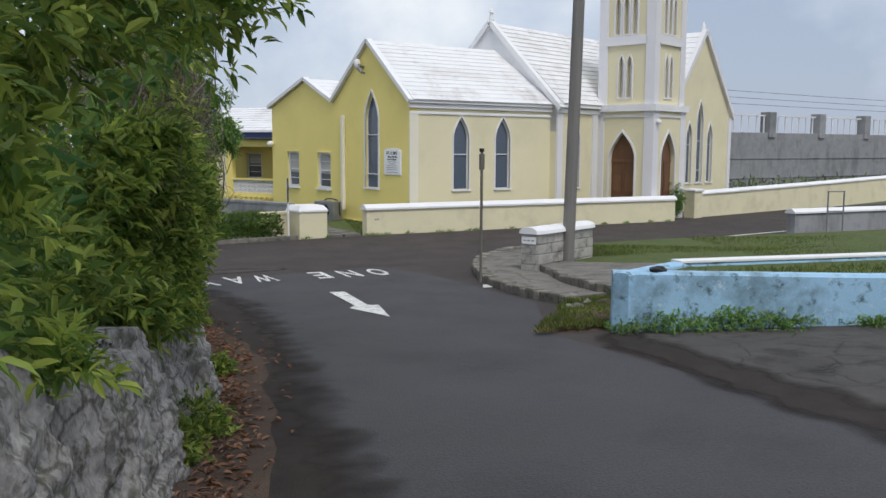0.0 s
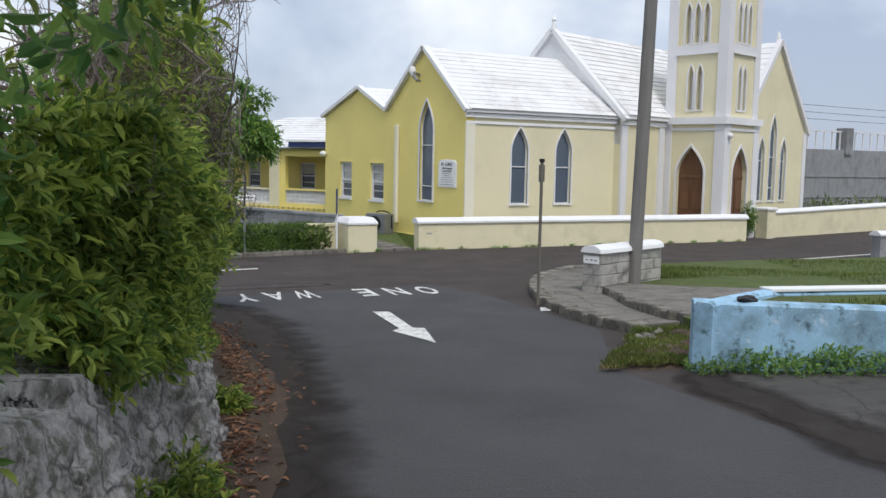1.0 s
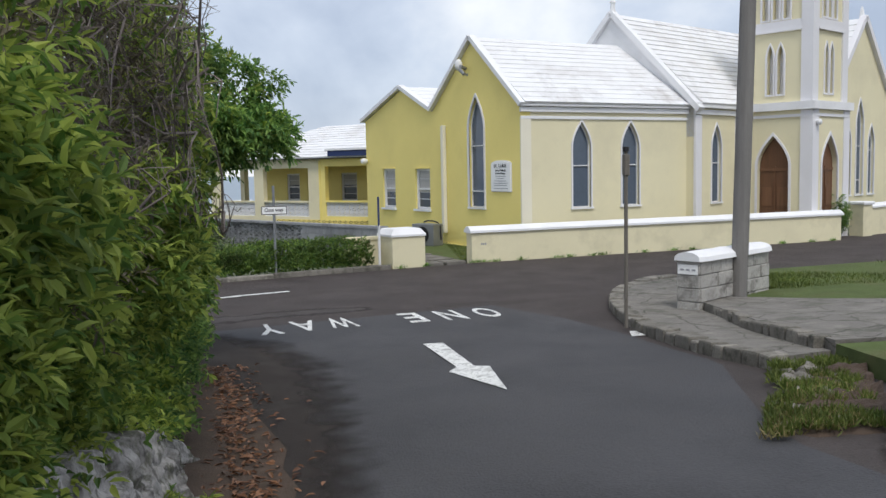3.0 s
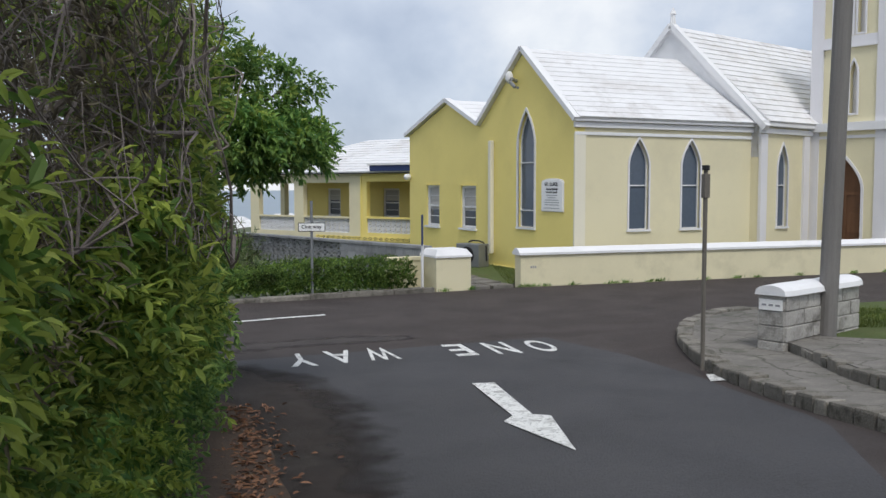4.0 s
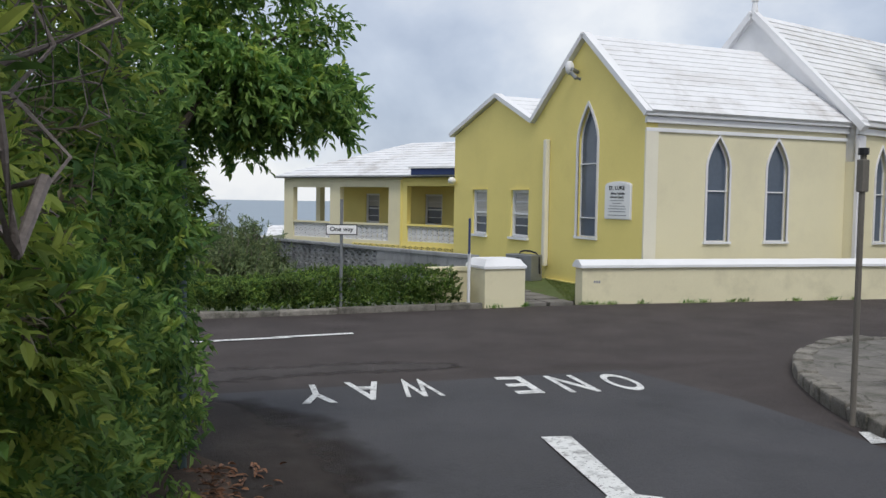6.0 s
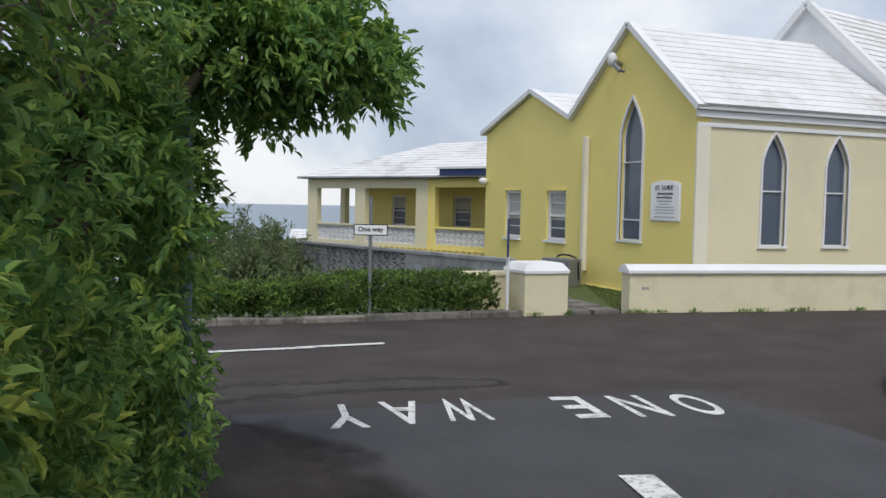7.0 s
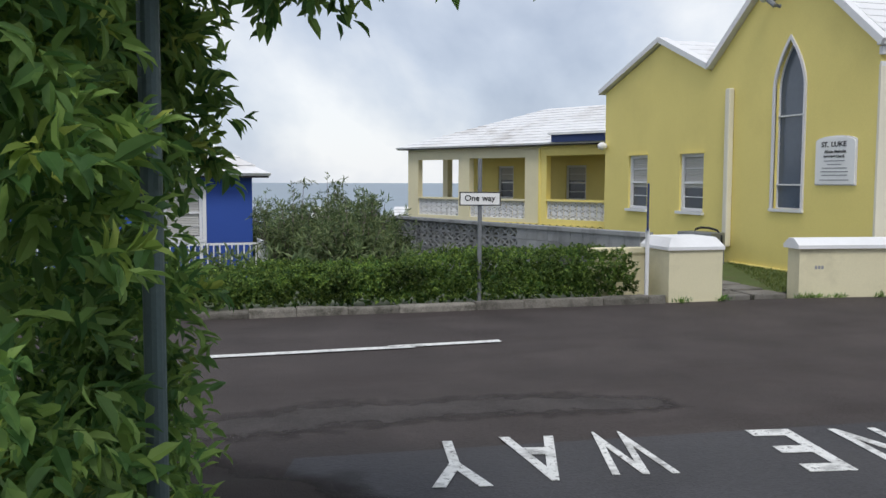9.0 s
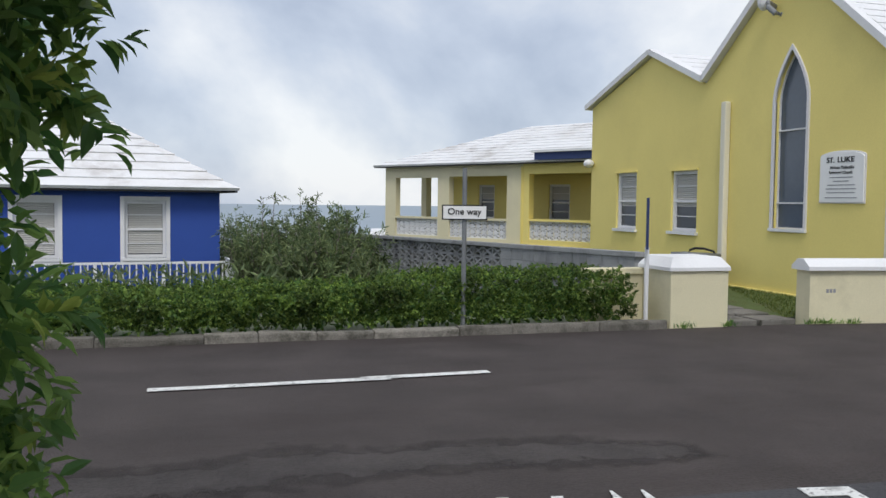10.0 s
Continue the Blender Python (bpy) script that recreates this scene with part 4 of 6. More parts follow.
slab([(3.0, 17.3), (4.0, 18.6), (6.0, 19.0), (8.8, 18.6), (14.2, 17.3), (24, 15.2), (24, 9), (4.0, 9.9), (-0.9, 11.15), (0.05, 12.7), (1.6, 11.85), (3.45, 12.15), (4.25, 14.3), (3.45, 15.65), (2.55, 16.8)], 0.20, 0.3, "ground_grass", M_GRASS_GROUND, "patchy green turf of the junction corner")

# stub wall of pale stones with a white coping
sw = thing("stub_wall", "short limestone wall with a rounded white coping on the corner", "wall", m=line_m((1.82, 16.36), (3.82, 16.90)) @ Matrix.Translation((0, 0, -0.08)))
SL = math.hypot(2.0, 0.54)
part("core", box(0.03, 0.03, 0.1, SL - 0.03, 0.33, 0.9), M_LIME, sw)
random.seed(5)
for row in range(4):
    xx = 0.0
    while xx < SL - 0.02:
        n = min(random.uniform(0.28, 0.5), SL - xx)
        if SL - xx - n < 0.15:
            n = SL - xx
        for y0, y1 in ((-0.02, 0.03), (0.33, 0.37)):
            part("stone", box(xx + 0.006, y0 + random.uniform(-0.012, 0.008), 0.12 + row * 0.2, xx + n - 0.006, y1, 0.312 + row * 0.2, 0.015), M_LIME, sw)
        xx += n
    for x0, x1 in ((-0.02, 0.03), (SL - 0.03, SL + 0.02)):
        part("stone", box(x0, 0.0, 0.12 + row * 0.2, x1, 0.36, 0.312 + row * 0.2, 0.012), M_LIME, sw)
bm = bmesh.new()
rings = []
for i in range(13):
    f = i / 12
    rings.append([bm.verts.new((-0.06 + f * (SL + 0.12), 0.175 + 0.25 * math.cos(math.pi * k / 8) * (1 - 0.15 * (f in (0, 1))), 0.915 + (0.13 + 0.012 * noise.noise((f * 9, 1, 2))) * math.sin(math.pi * k / 8) ** 0.7)) for k in range(9)])
for r0, r1 in zip(rings, rings[1:]):
    for k in range(8):
        bm.faces.new((r0[k], r1[k], r1[k + 1], r0[k + 1]))
    bm.faces.new((r0[8], r1[8], r1[0], r0[0]))
bm.faces.new(rings[0])
bm.faces.new(rings[-1][::-1])
part("coping", bm, M_WHITE, sw, "rounded white coping")

np_ = part("name_plate", box(-0.032, 0.02, 0.72, -0.02, 0.34, 0.86), M_SIGNWHITE, sw, "small white plate with dark lettering bars")
for k in range(3):
    part("text_bar", box(-0.036, 0.05 + k * 0.095, 0.775, -0.0325, 0.11 + k * 0.095, 0.80), M_INK, np_)

up = thing("utility_pole", "tall weathered timber utility pole beside the stub wall", "pole")
part("shaft", tube([(2.83, 16.58, 0.05), (2.90, 16.53, 4.0), (2.99, 16.47, 9.0)], [0.125, 0.118, 0.10], 16), M_POLE, up)
bp = thing("stop_post", "thin weathered post with a small dark box at its top", "post")
part("post", tube([(0.33, 16.2, 0.05), (0.33, 16.2, 2.46)], 0.026, 8), M_POSTBROWN, bp)
part("box", box(0.29, 16.165, 2.10, 0.37, 16.235, 2.38, 0.01), M_POSTBROWN, bp, "small flat timber box")
part("collar", tube([(0.33, 16.2, 2.42), (0.33, 16.2, 2.48)], 0.045, 8), M_BLACK, bp)

# pale blue planter wall
C1, C2 = (-2.18, 10.48), (5.0, 4.35)
pw = thing("planter_wall", "pale blue painted planter wall, stained and peeling at the base", "wall")


def blue_leg(p0, p1, top0, top1, name, depth):
    bm = bmesh.new()
    m = line_m(p0, p1)
    n = math.hypot(p1[0] - p0[0], p1[1] - p0[1])
    k = max(2, int(n / 0.5))
    rows = []
    for i in range(k + 1):
        f = i / k
        a, b = m @ Vector((f * n, 0, 0)), m @ Vector((f * n, depth, 0))
        tz = top0 + (top1 - top0) * f + 0.008 * noise.noise((f * n * 2, 4.0, 1.0))
        rows.append([bm.verts.new(p) for p in ((a.x, a.y, ground_z(a.x, a.y) - 0.15), (a.x, a.y, tz - 0.03), (*(m @ Vector((f * n, 0.03, 0)))[:2], tz), (*(m @ Vector((f * n, depth - 0.03, 0)))[:2], tz), (b.x, b.y, tz - 0.03), (b.x, b.y, ground_z(b.x, b.y) - 0.15))])
    for r0, r1 in zip(rows, rows[1:]):
        for j in range(5):
            bm.faces.new((r0[j], r1[j], r1[j + 1], r0[j + 1]))
    bm.faces.new(rows[0][::-1])
    bm.faces.new(rows[-1])
    return part(name, bm, M_BLUE_WALL, pw)


blue_leg(C1, C2, 1.12, 1.16, "front_leg", 0.22)
blue_leg((-0.75, 10.86), C1, 1.10, 1.115, "end_leg", 0.2)
blue_leg((8, 9.0), (-0.74, 10.88), 0.93, 1.09, "rear_leg", 0.2)
for p0, p1, z0, z1 in (((8, 9.0), (-0.74, 10.88), 0.93, 1.09),):
    n = math.hypot(p1[0] - p0[0], p1[1] - p0[1])
    bm = box(0.0, -0.01, 0.0, n, 0.21, 0.035, 0.01)
    for v in bm.verts:
        v.co.z += z0 + (z1 - z0) * v.co.x / n
    bm.transform(line_m(p0, p1))
    part("coping", bm, M_WHITE, pw, "worn white painted top")
bm = bmesh.new()
bm.faces.new([bm.verts.new(p) for p in ((-1.9, 10.45, 1.045), (5.0, 4.6, 1.02), (8, 8.8, 0.88), (-0.8, 10.7, 1.045))])
solid("planter_turf", bm, M_GRASS_GROUND, "rough turf inside the blue planter", "turf", kind="structure")

bm = bmesh.new()
bmesh.ops.create_icosphere(bm, subdivisions=3, radius=0.075)
for v in bm.verts:
    v.co *= 1 + 0.35 * noise.noise(v.co * 18)
    v.co.z = max(-0.02, v.co.z * 0.6)
    v.co.x *= 1.6
bm.transform(Matrix.Translation((-1.72, 10.22, 1.14)))
solid("debris_lump", bm, M_BLACK, "small dark lump of debris lying on the blue wall", "debris")

# far side wall and metal frame
capped_wall("roadside_wall", (13.6, 18.6), (24, 16.6), -0.1, 0.62, 0.3, "low grey block wall with white coping beside the grass", M_BLOCK, M_WHITE, 0.13)
mf = thing("metal_frame", "thin empty metal sign frame standing in the grass", "sign frame", m=pose(13.6, 17.6, 0, 0, 0, -20))
for xx in (0, 0.52):
    part("upright", tube([(xx, 0, -0.05), (xx, 0, 1.32 if xx == 0 else 1.32)], 0.022, 8), M_STEEL, mf)
for zz in (1.3, 0.75):
    part("rail", tube([(0, 0, zz), (0.52, 0, zz)], 0.018, 8), M_STEEL, mf)

# retaining wall with a railing behind the church
rw = thing("retaining_wall", "tall weathered grey retaining wall with piers and a railing", "wall")
part("wall", box(19.0, 32.0, -0.5, 60, 32.5, 3.25, 0.03), M_BLOCK, rw)
for zz in (0.9, 1.9):
    part("ledge", box(19.0, 31.96, zz, 60, 32.02, zz + 0.06, 0.01), M_BLOCK, rw)
for i in range(9):
    xx = 22.5 + i * 4.5
    part("pier", box(xx - 0.28, 31.9, 3.0, xx + 0.28, 32.5, 4.32, 0.03), M_BLOCK, rw)
for i in range(60):
    xx = 20 + i * 0.62
    part("baluster", box(xx - 0.03, 32.2, 3.25, xx + 0.03, 32.26, 4.15), M_TRIM, rw)
part("rail", box(19.0, 32.18, 4.10, 60, 32.28, 4.17), M_TRIM, rw)
wires = thing("overhead_wires", "thin dark overhead wires spanning beyond the church", "wire")
for k, zz in enumerate((5.0, 4.75, 4.5)):
    pts = [(16 + i * 3.0, 29.5 + 0.5 * k, zz + 0.0016 * (i - 9) ** 2) for i in range(19)]
    part("wire", tube(pts, 0.011, 4), M_BLACK, wires)

# number painted on the wall end, as plain bars
nb = thing("wall_number", "tiny dark painted figures on the cream wall end", "number")
for k in range(3):
    bm = box(0.24 + k * 0.05, -0.004, 0.40, 0.275 + k * 0.05, -0.001, 0.45)
    bm.transform(line_m((3.22, 25.24), (14.6, 23.85)))
    part("text_bar", bm, M_INK, nb)
solid("road_paint_patch", strip([(0.05, 15.75), (0.30, 16.1)], [(0.25, 15.72), (0.45, 16.05)], 0.012), M_MARK, "small worn white paint mark by the kerb", "road marking", kind="structure")

# ---- path and gap by the pillar ----
pth = thing("stone_path", "worn stone paving leading to the church door", "path", kind="structure")
random.seed(8)
for i in range(7):
    for j in range(2):
        bm = box(2.02 + j * 0.58, 25.4 + i * 0.55, -0.05, 2.02 + j * 0.58 + random.uniform(0.5, 0.56), 25.4 + i * 0.55 + random.uniform(0.46, 0.53), 0.03 + 0.012 * i + random.uniform(0, 0.015), 0.015)
        part("paving_stone", bm, M_CONCRETE, pth)
bm = sheet([3.1, 3.8, 4.5, 5.15], [25.6, 26.5, 27.5, 28.5, 30, 32, 34, 36], lambda x, y: 0.03)
solid("ground_churchyard", bm, M_GRASS_GROUND, "short turf at the foot of the church", "ground", kind="structure")

# cooling unit near the church corner
ac = thing("condenser_unit", "pale metal cooling unit with a looped dark pipe", "machine", m=pose(4.55, 29.95, 0, 0, 0, 20))
part("case", box(-0.3, -0.42, 0.03, 0.12, 0.42, 0.66, 0.02), M_STEEL, ac)
part("grille", tube([(-0.33, 0.0, 0.35), (-0.305, 0.0, 0.35)], 0.24, 20), M_BLACK, ac)
part("pipe", tube([(0.0, 0.24, 0.64), (0.0, 0.2, 0.70), (0.0, 0.08, 0.74), (0.0, -0.12, 0.74), (0.0, -0.32, 0.70), (0.0, -0.42, 0.60), (0, -0.45, 0.2)], 0.022, 8), M_BLACK, ac)

# ---- house with the veranda ----
VA = Vector((6.39, 38.2, 0))
VD = Vector((-0.46, 0.888, 0)).normalized()
VLEN = 8.9
vh = thing("veranda_house", "cream and yellow bungalow with a pierced-block veranda and white roof", "house")
VM = plane_m(VA, -VD)


def vbox(s0, z0, s1, z1, d0, d1, material, name, label="", parent=None):
    """A box on the veranda front: s along the front from the church, d back from it."""
    bm = box(-s1, z0, d0, -s0, z1, d1)
    bm.transform(VM)
    return part(name, bm, material, parent or vh, label)


part("front_wall", plate([(-VLEN, -1.2), (-2.55, -1.2), (-2.55, 2.78), (-VLEN, 2.78)], [rect(-8.36, 0.42, -6.25, 2.36), rect(-5.72, 0.42, -3.2, 2.38)], 0.22, VM), M_CREAM, vh, "cream rendered veranda front with wide openings")
part("front_wall", plate([(-2.55, -1.2), (0.6, -1.2), (0.6, 2.78), (-2.55, 2.78)], [rect(-2.31, 0.46, -0.02, 2.42)], 0.22, VM), M_YELLOW, vh, "yellow rendered veranda front")
vbox(2.55, -1.0, 2.62, 2.65, -0.03, 0.0, M_YELLOW, "corner_strip")
part("back_wall", plate([(-7.5, -0.5), (0.6, -0.5), (0.6, 2.68), (-7.5, 2.68)], [rect(-3.1, 1.0, -2.25, 2.15), rect(-6.2, 1.0, -5.45, 2.15)], 0.2, VM @ Matrix.Translation((0, 0, 1.9))), M_YELLOW, vh, "shaded yellow back wall of the veranda")
BMV = VM @ Matrix.Translation((0, 0, 1.9))
sash_window(vh, BMV, -3.1, 1.0, -2.25, 2.15, 0.45)
sash_window(vh, BMV, -6.2, 1.0, -5.45, 2.15, 0.45)
vbox(0.0, 0.15, VLEN, 0.30, 0.1, 2.0, M_CONCRETE, "veranda_floor")
# Ceiling and near end wall are added to keep light out of the veranda.
vbox(-0.6, 2.56, VLEN, 2.70, 0.1, 2.0, M_CREAM, "veranda_ceiling")
vbox(-0.6, -0.5, -0.4, 2.6, 0.2, 2.0, M_YELLOW, "end_wall")
vbox(VLEN - 0.28, -1.2, VLEN - 0.02, 2.65, 1.7, 1.95, M_CREAM, "corner_post")
vbox(7.25, -1.2, 7.5, 2.5, 2.1, 6.5, M_CREAM, "end_wall")
BRM = breeze_mesh(0.262, 0.19, 0.09, "breeze_block", M_WHITE)
for s0, s1, z0 in ((3.2, 5.72, 0.42), (6.25, 8.36, 0.42), (0.05, 2.31, 0.44)):
    n = round((s1 - s0) / 0.262)
    for i in range(n):
        for j in range(3):
            piece("breeze_block", BRM, vh, VM @ Matrix.Translation((-(s0 + (i + 0.5) * (s1 - s0) / n), z0 + 0.095 + j * 0.19, 0.06)))
    vbox(s0, z0 + 0.57, s1, z0 + 0.635, -0.02, 0.2, M_CREAM if s0 > 1 else M_YELLOW, "rail")
    vbox(s0, -0.05 + z0 - 0.14, s1, z0 + 0.002, 0.02, 0.16, M_CREAM if s0 > 1 else M_YELLOW, "rail")
BRY = breeze_mesh(0.262, 0.15, 0.03, "breeze_block", M_YELLOW)
for i in range(18):
    piece("breeze_block", BRY, vh, VM @ Matrix.Translation((-(0.2 + i * 0.275), 0.24, -0.032)))
    # No hole in the wall here: a near-black sheet paints the opening's shade.
    vbox(0.07 + i * 0.275 + 0.02, 0.18, 0.07 + i * 0.275 + 0.24, 0.30, -0.0045, 0.0, M_DARK, "hole_shade_sheet")
# white hipped roof with courses
E0, E1 = VM @ Vector((0.9, 2.78, -0.28)), VM @ Vector((-VLEN - 0.35, 2.78, -0.28))
R0, R1 = VM @ Vector((0.9, 4.22, 3.6)), VM @ Vector((-VLEN + 3.6, 4.22, 3.6))
B1 = VM @ Vector((-VLEN - 0.35, 2.78, 7.4))
stepped_roof(vh, (E0, E1), (R0, R1), 13, 0.03)
stepped_roof(vh, (E1, B1), (R1, R1 + Vector((0.01, 0.01, 0))), 13, 0.03)
stepped_roof(vh, (VM @ Vector((0.9, 2.78, 7.4)), B1), (R0, R1), 13, 0.03)
# Black strip painting the shade under the veranda roof's edge.
vbox(-0.9, 2.72, VLEN + 0.33, 2.80, -0.26, 0.1, M_BLACK, "eave_shade_strip", "black strip that stands for the shade under the eave")
vbox(-0.3, 2.80, 1.75, 3.02, -0.45, -0.3, M_NAVY, "fascia", "short dark blue fascia board")
vbox(-0.3, 3.02, 1.85, 3.09, -0.5, 0.3, M_WHITE, "fascia_cap", "white roof edge over the fascia")
bm = bmesh.new()
bmesh.ops.create_uvsphere(bm, u_segments=12, v_segments=8, radius=0.13, matrix=Matrix.Translation((5.05, 35.7, 2.55)) @ Matrix.Diagonal((1, 1, 0.8, 1)))
part("flood_lamp", bm, M_WHITE, church, "white flood lamp")

# ramp wall of grey blocks with pierced panels
RA, RB = (1.9, 27.4), (0.25, 42.3)
rwm = line_m(RA, RB)
RL = math.hypot(RB[0] - RA[0], RB[1] - RA[1])
ramp = thing("ramp_wall", "sloping grey block wall with pierced screen panels beside the ramp", "wall", m=rwm)


def ramp_top(s):
    return 0.76 + (0.50 - 0.76) * s / RL


bm = bmesh.new()
rows = []
for i in range(15):
    s = RL * i / 14
    rows.append([bm.verts.new(p) for p in ((s, -0.1, -2), (s, -0.1, ramp_top(s) - 0.92), (s, 0.1, ramp_top(s) - 0.92), (s, 0.1, -2))])
for r0, r1 in zip(rows, rows[1:]):
    for k in range(4):
        bm.faces.new((r0[k], r1[k], r1[(k + 1) % 4], r0[(k + 1) % 4]))
bm.faces.new(rows[0])
bm.faces.new(rows[-1][::-1])
part("base", bm, M_BLOCK, ramp)
GBM = breeze_mesh(0.44, 0.23, 0.12, "breeze_block", M_BLOCK)
SBM = mesh_of("block", box(-0.217, -0.1, -0.112, 0.217, 0.1, 0.112, 0.006), M_BLOCK)
sl = math.degrees(math.atan2(-0.26, RL))
for i in range(33):
    s = 0.22 + i * 0.449
    for j in range(4):
        z = ramp_top(s) - 0.115 - j * 0.23
        if i < 10 and j < 2 or i > 31:
            piece("block", SBM, ramp, Matrix.Translation((s, 0, z)) @ pose(0, 0, 0, 0, -sl, 0))
        else:
            piece("breeze_block", GBM, ramp, Matrix.Translation((s, 0.06, z)) @ pose(0, 0, 0, 0, -sl, 0) @ pose(0, 0, 0, 90, 0, 0))
bm = bmesh.new()
vs = [bm.verts.new(p) for p in ((RL, -0.1, -2.4), (RL, -0.1, 0.49), (RL + 0.7, -0.1, 0.25), (RL + 3.4, -0.1, -1.6), (RL + 3.4, -0.1, -2.4))]
f = bm.faces.new(vs)
got = bmesh.ops.extrude_face_region(bm, geom=[f])
bmesh.ops.translate(bm, verts=[v for v in got["geom"] if isinstance(v, bmesh.types.BMVert)], vec=(0, 0.2, 0))
part("end_wing", bm, M_BLOCK, ramp)
part("cap", bar((-0.05, 0, ramp_top(0) + 0.03), (RL + 0.02, 0, ramp_top(RL) + 0.03), 0.25, 0.07), M_BLOCK, ramp)
# cream garden wall stub between hedge and pillar
cw = thing("garden_wall", "low cream wall with pierced blocks beside the gate pillar", "wall")
part("body", box(0.3, 25.95, -0.1, 1.13, 26.1, 0.44), M_CREAM_WALL, cw)
part("top", box(0.3, 25.93, 0.62, 1.14, 26.12, 0.70, 0.01), M_CREAM_WALL, cw)
part("post", box(0.84, 25.96, 0.43, 1.13, 26.09, 0.63), M_CREAM_WALL, cw)
CBM = breeze_mesh(0.25, 0.19, 0.1, "breeze_block", M_CREAM_WALL)
for i in range(2):
    piece("breeze_block", CBM, cw, Matrix.Translation((0.72 - i * 0.25, 25.97, 0.53)) @ pose(0, 0, 0, 90))

# ---- blue house ----
bh = thing("blue_house", "royal blue cottage with white stepped hip roof and balcony railing", "house", m=pose(-3.84, 36.5, 0, 0, 0, 4))
HM = plane_m((0, 0, 0), (1, 0, 0))
part("front_wall", plate([(-7.5, -2.2), (0, -2.2), (0, 1.72), (-7.5, 1.72)], [rect(-2.06, 0.22, -1.18, 1.50), rect(-4.3, 0.22, -3.42, 1.50)], 0.25, HM), M_BLUE_HOUSE, bh, "royal blue rendered wall")
part("side_wall", box(-0.25, 0.25, -2.2, -0.004, 6.5, 1.72), M_BLUE_HOUSE, bh)
sash_window(bh, HM, -2.06, 0.22, -1.18, 1.50, 0.97)
sash_window(bh, HM, -4.3, 0.22, -3.42, 1.50, 0.97)
for a0 in (-2.06, -4.3):
    part("window_trim", plate(rect(a0 - 0.09, 0.13, a0 + 0.97, 1.59), [rect(a0, 0.22, a0 + 0.88, 1.50)], 0.05, HM @ Matrix.Translation((0, 0, -0.03))), M_WHITE, bh)
# Two black strips put the shade under this roof's eaves into colour.
part("eave_shade_strip", box(-7.8, -0.33, 1.70, 0.36, 0.0, 1.755), M_BLACK, bh)
part("eave_shade_strip", box(0.0, -0.33, 1.70, 0.36, 6.8, 1.755), M_BLACK, bh)
stepped_roof(bh, ((-7.9, -0.36, 1.77), (0.40, -0.36, 1.77)), ((-5.5, 3.0, 3.75), (-2.9, 3.0, 3.75)), 10, 0.045)
stepped_roof(bh, ((0.40, -0.36, 1.77), (0.40, 6.9, 1.77)), ((-2.9, 3.0, 3.75), (-2.9, 3.01, 3.75)), 10, 0.045)
stepped_roof(bh, ((-7.9, 6.9, 1.77), (0.40, 6.9, 1.77)), ((-5.5, 3.0, 3.75), (-2.9, 3.0, 3.75)), 10, 0.045)
part("balcony_floor", box(-6.5, -1.4, -1.25, 0.15, 0.0, -1.1), M_WHITE, bh)
rail = part("balcony_rail", box(-6.5, -1.40, 0.17, 0.15, -1.36, 0.22), M_WHITE, bh, "white balcony railing")
part("bottom_rail", box(-6.5, -1.40, -0.98, 0.15, -1.36, -0.94), M_WHITE, rail)
part("side_rail", box(0.11, -1.36, 0.17, 0.15, 0.0, 0.22), M_WHITE, rail)
for i in range(49):
    xx = -6.45 + i * 0.135
    w = 0.035 if i % 10 == 8 else 0.014
    part("baluster", box(xx - w, -1.395, -0.95, xx + w, -1.365, 0.18), M_WHITE, rail)
for i in range(9):
    part("baluster", box(0.115, -1.25 + i * 0.14, -0.95, 0.145, -1.22 + i * 0.14, 0.18), M_WHITE, rail)
part("baluster", box(0.10, -1.42, -1.1, 0.17, -1.35, 0.24), M_WHITE, rail)

# far houses by the sea
for fx, fy, fz, w in ((30, 170, -7.6, 7), (41, 178, -7.4, 8), (18, 190, -8.2, 6), (54, 185, -7.9, 7)):
    fh = thing("far_house", "tiny white-roofed house near the sea", "house", "far houses", m=pose(fx, fy, fz, 0, 0, 15))
    part("walls", box(-w / 2, -3, -3, w / 2, 3, 2.4), M_CREAM, fh)
    stepped_roof(fh, ((-w / 2 - 0.4, -3.4, 2.4), (w / 2 + 0.4, -3.4, 2.4)), ((-w / 2 + 2, 0, 4.4), (w / 2 - 2, 0, 4.4)), 4, 0.1)
    for k in (-1, 1):
        part("window", box(k * w / 4 - 0.5, -3.05, 0.4, k * w / 4 + 0.5, -3.0, 1.7), M_DARKGLASS, fh)

# ---- plants ----
RNG = np.random.default_rng(4)


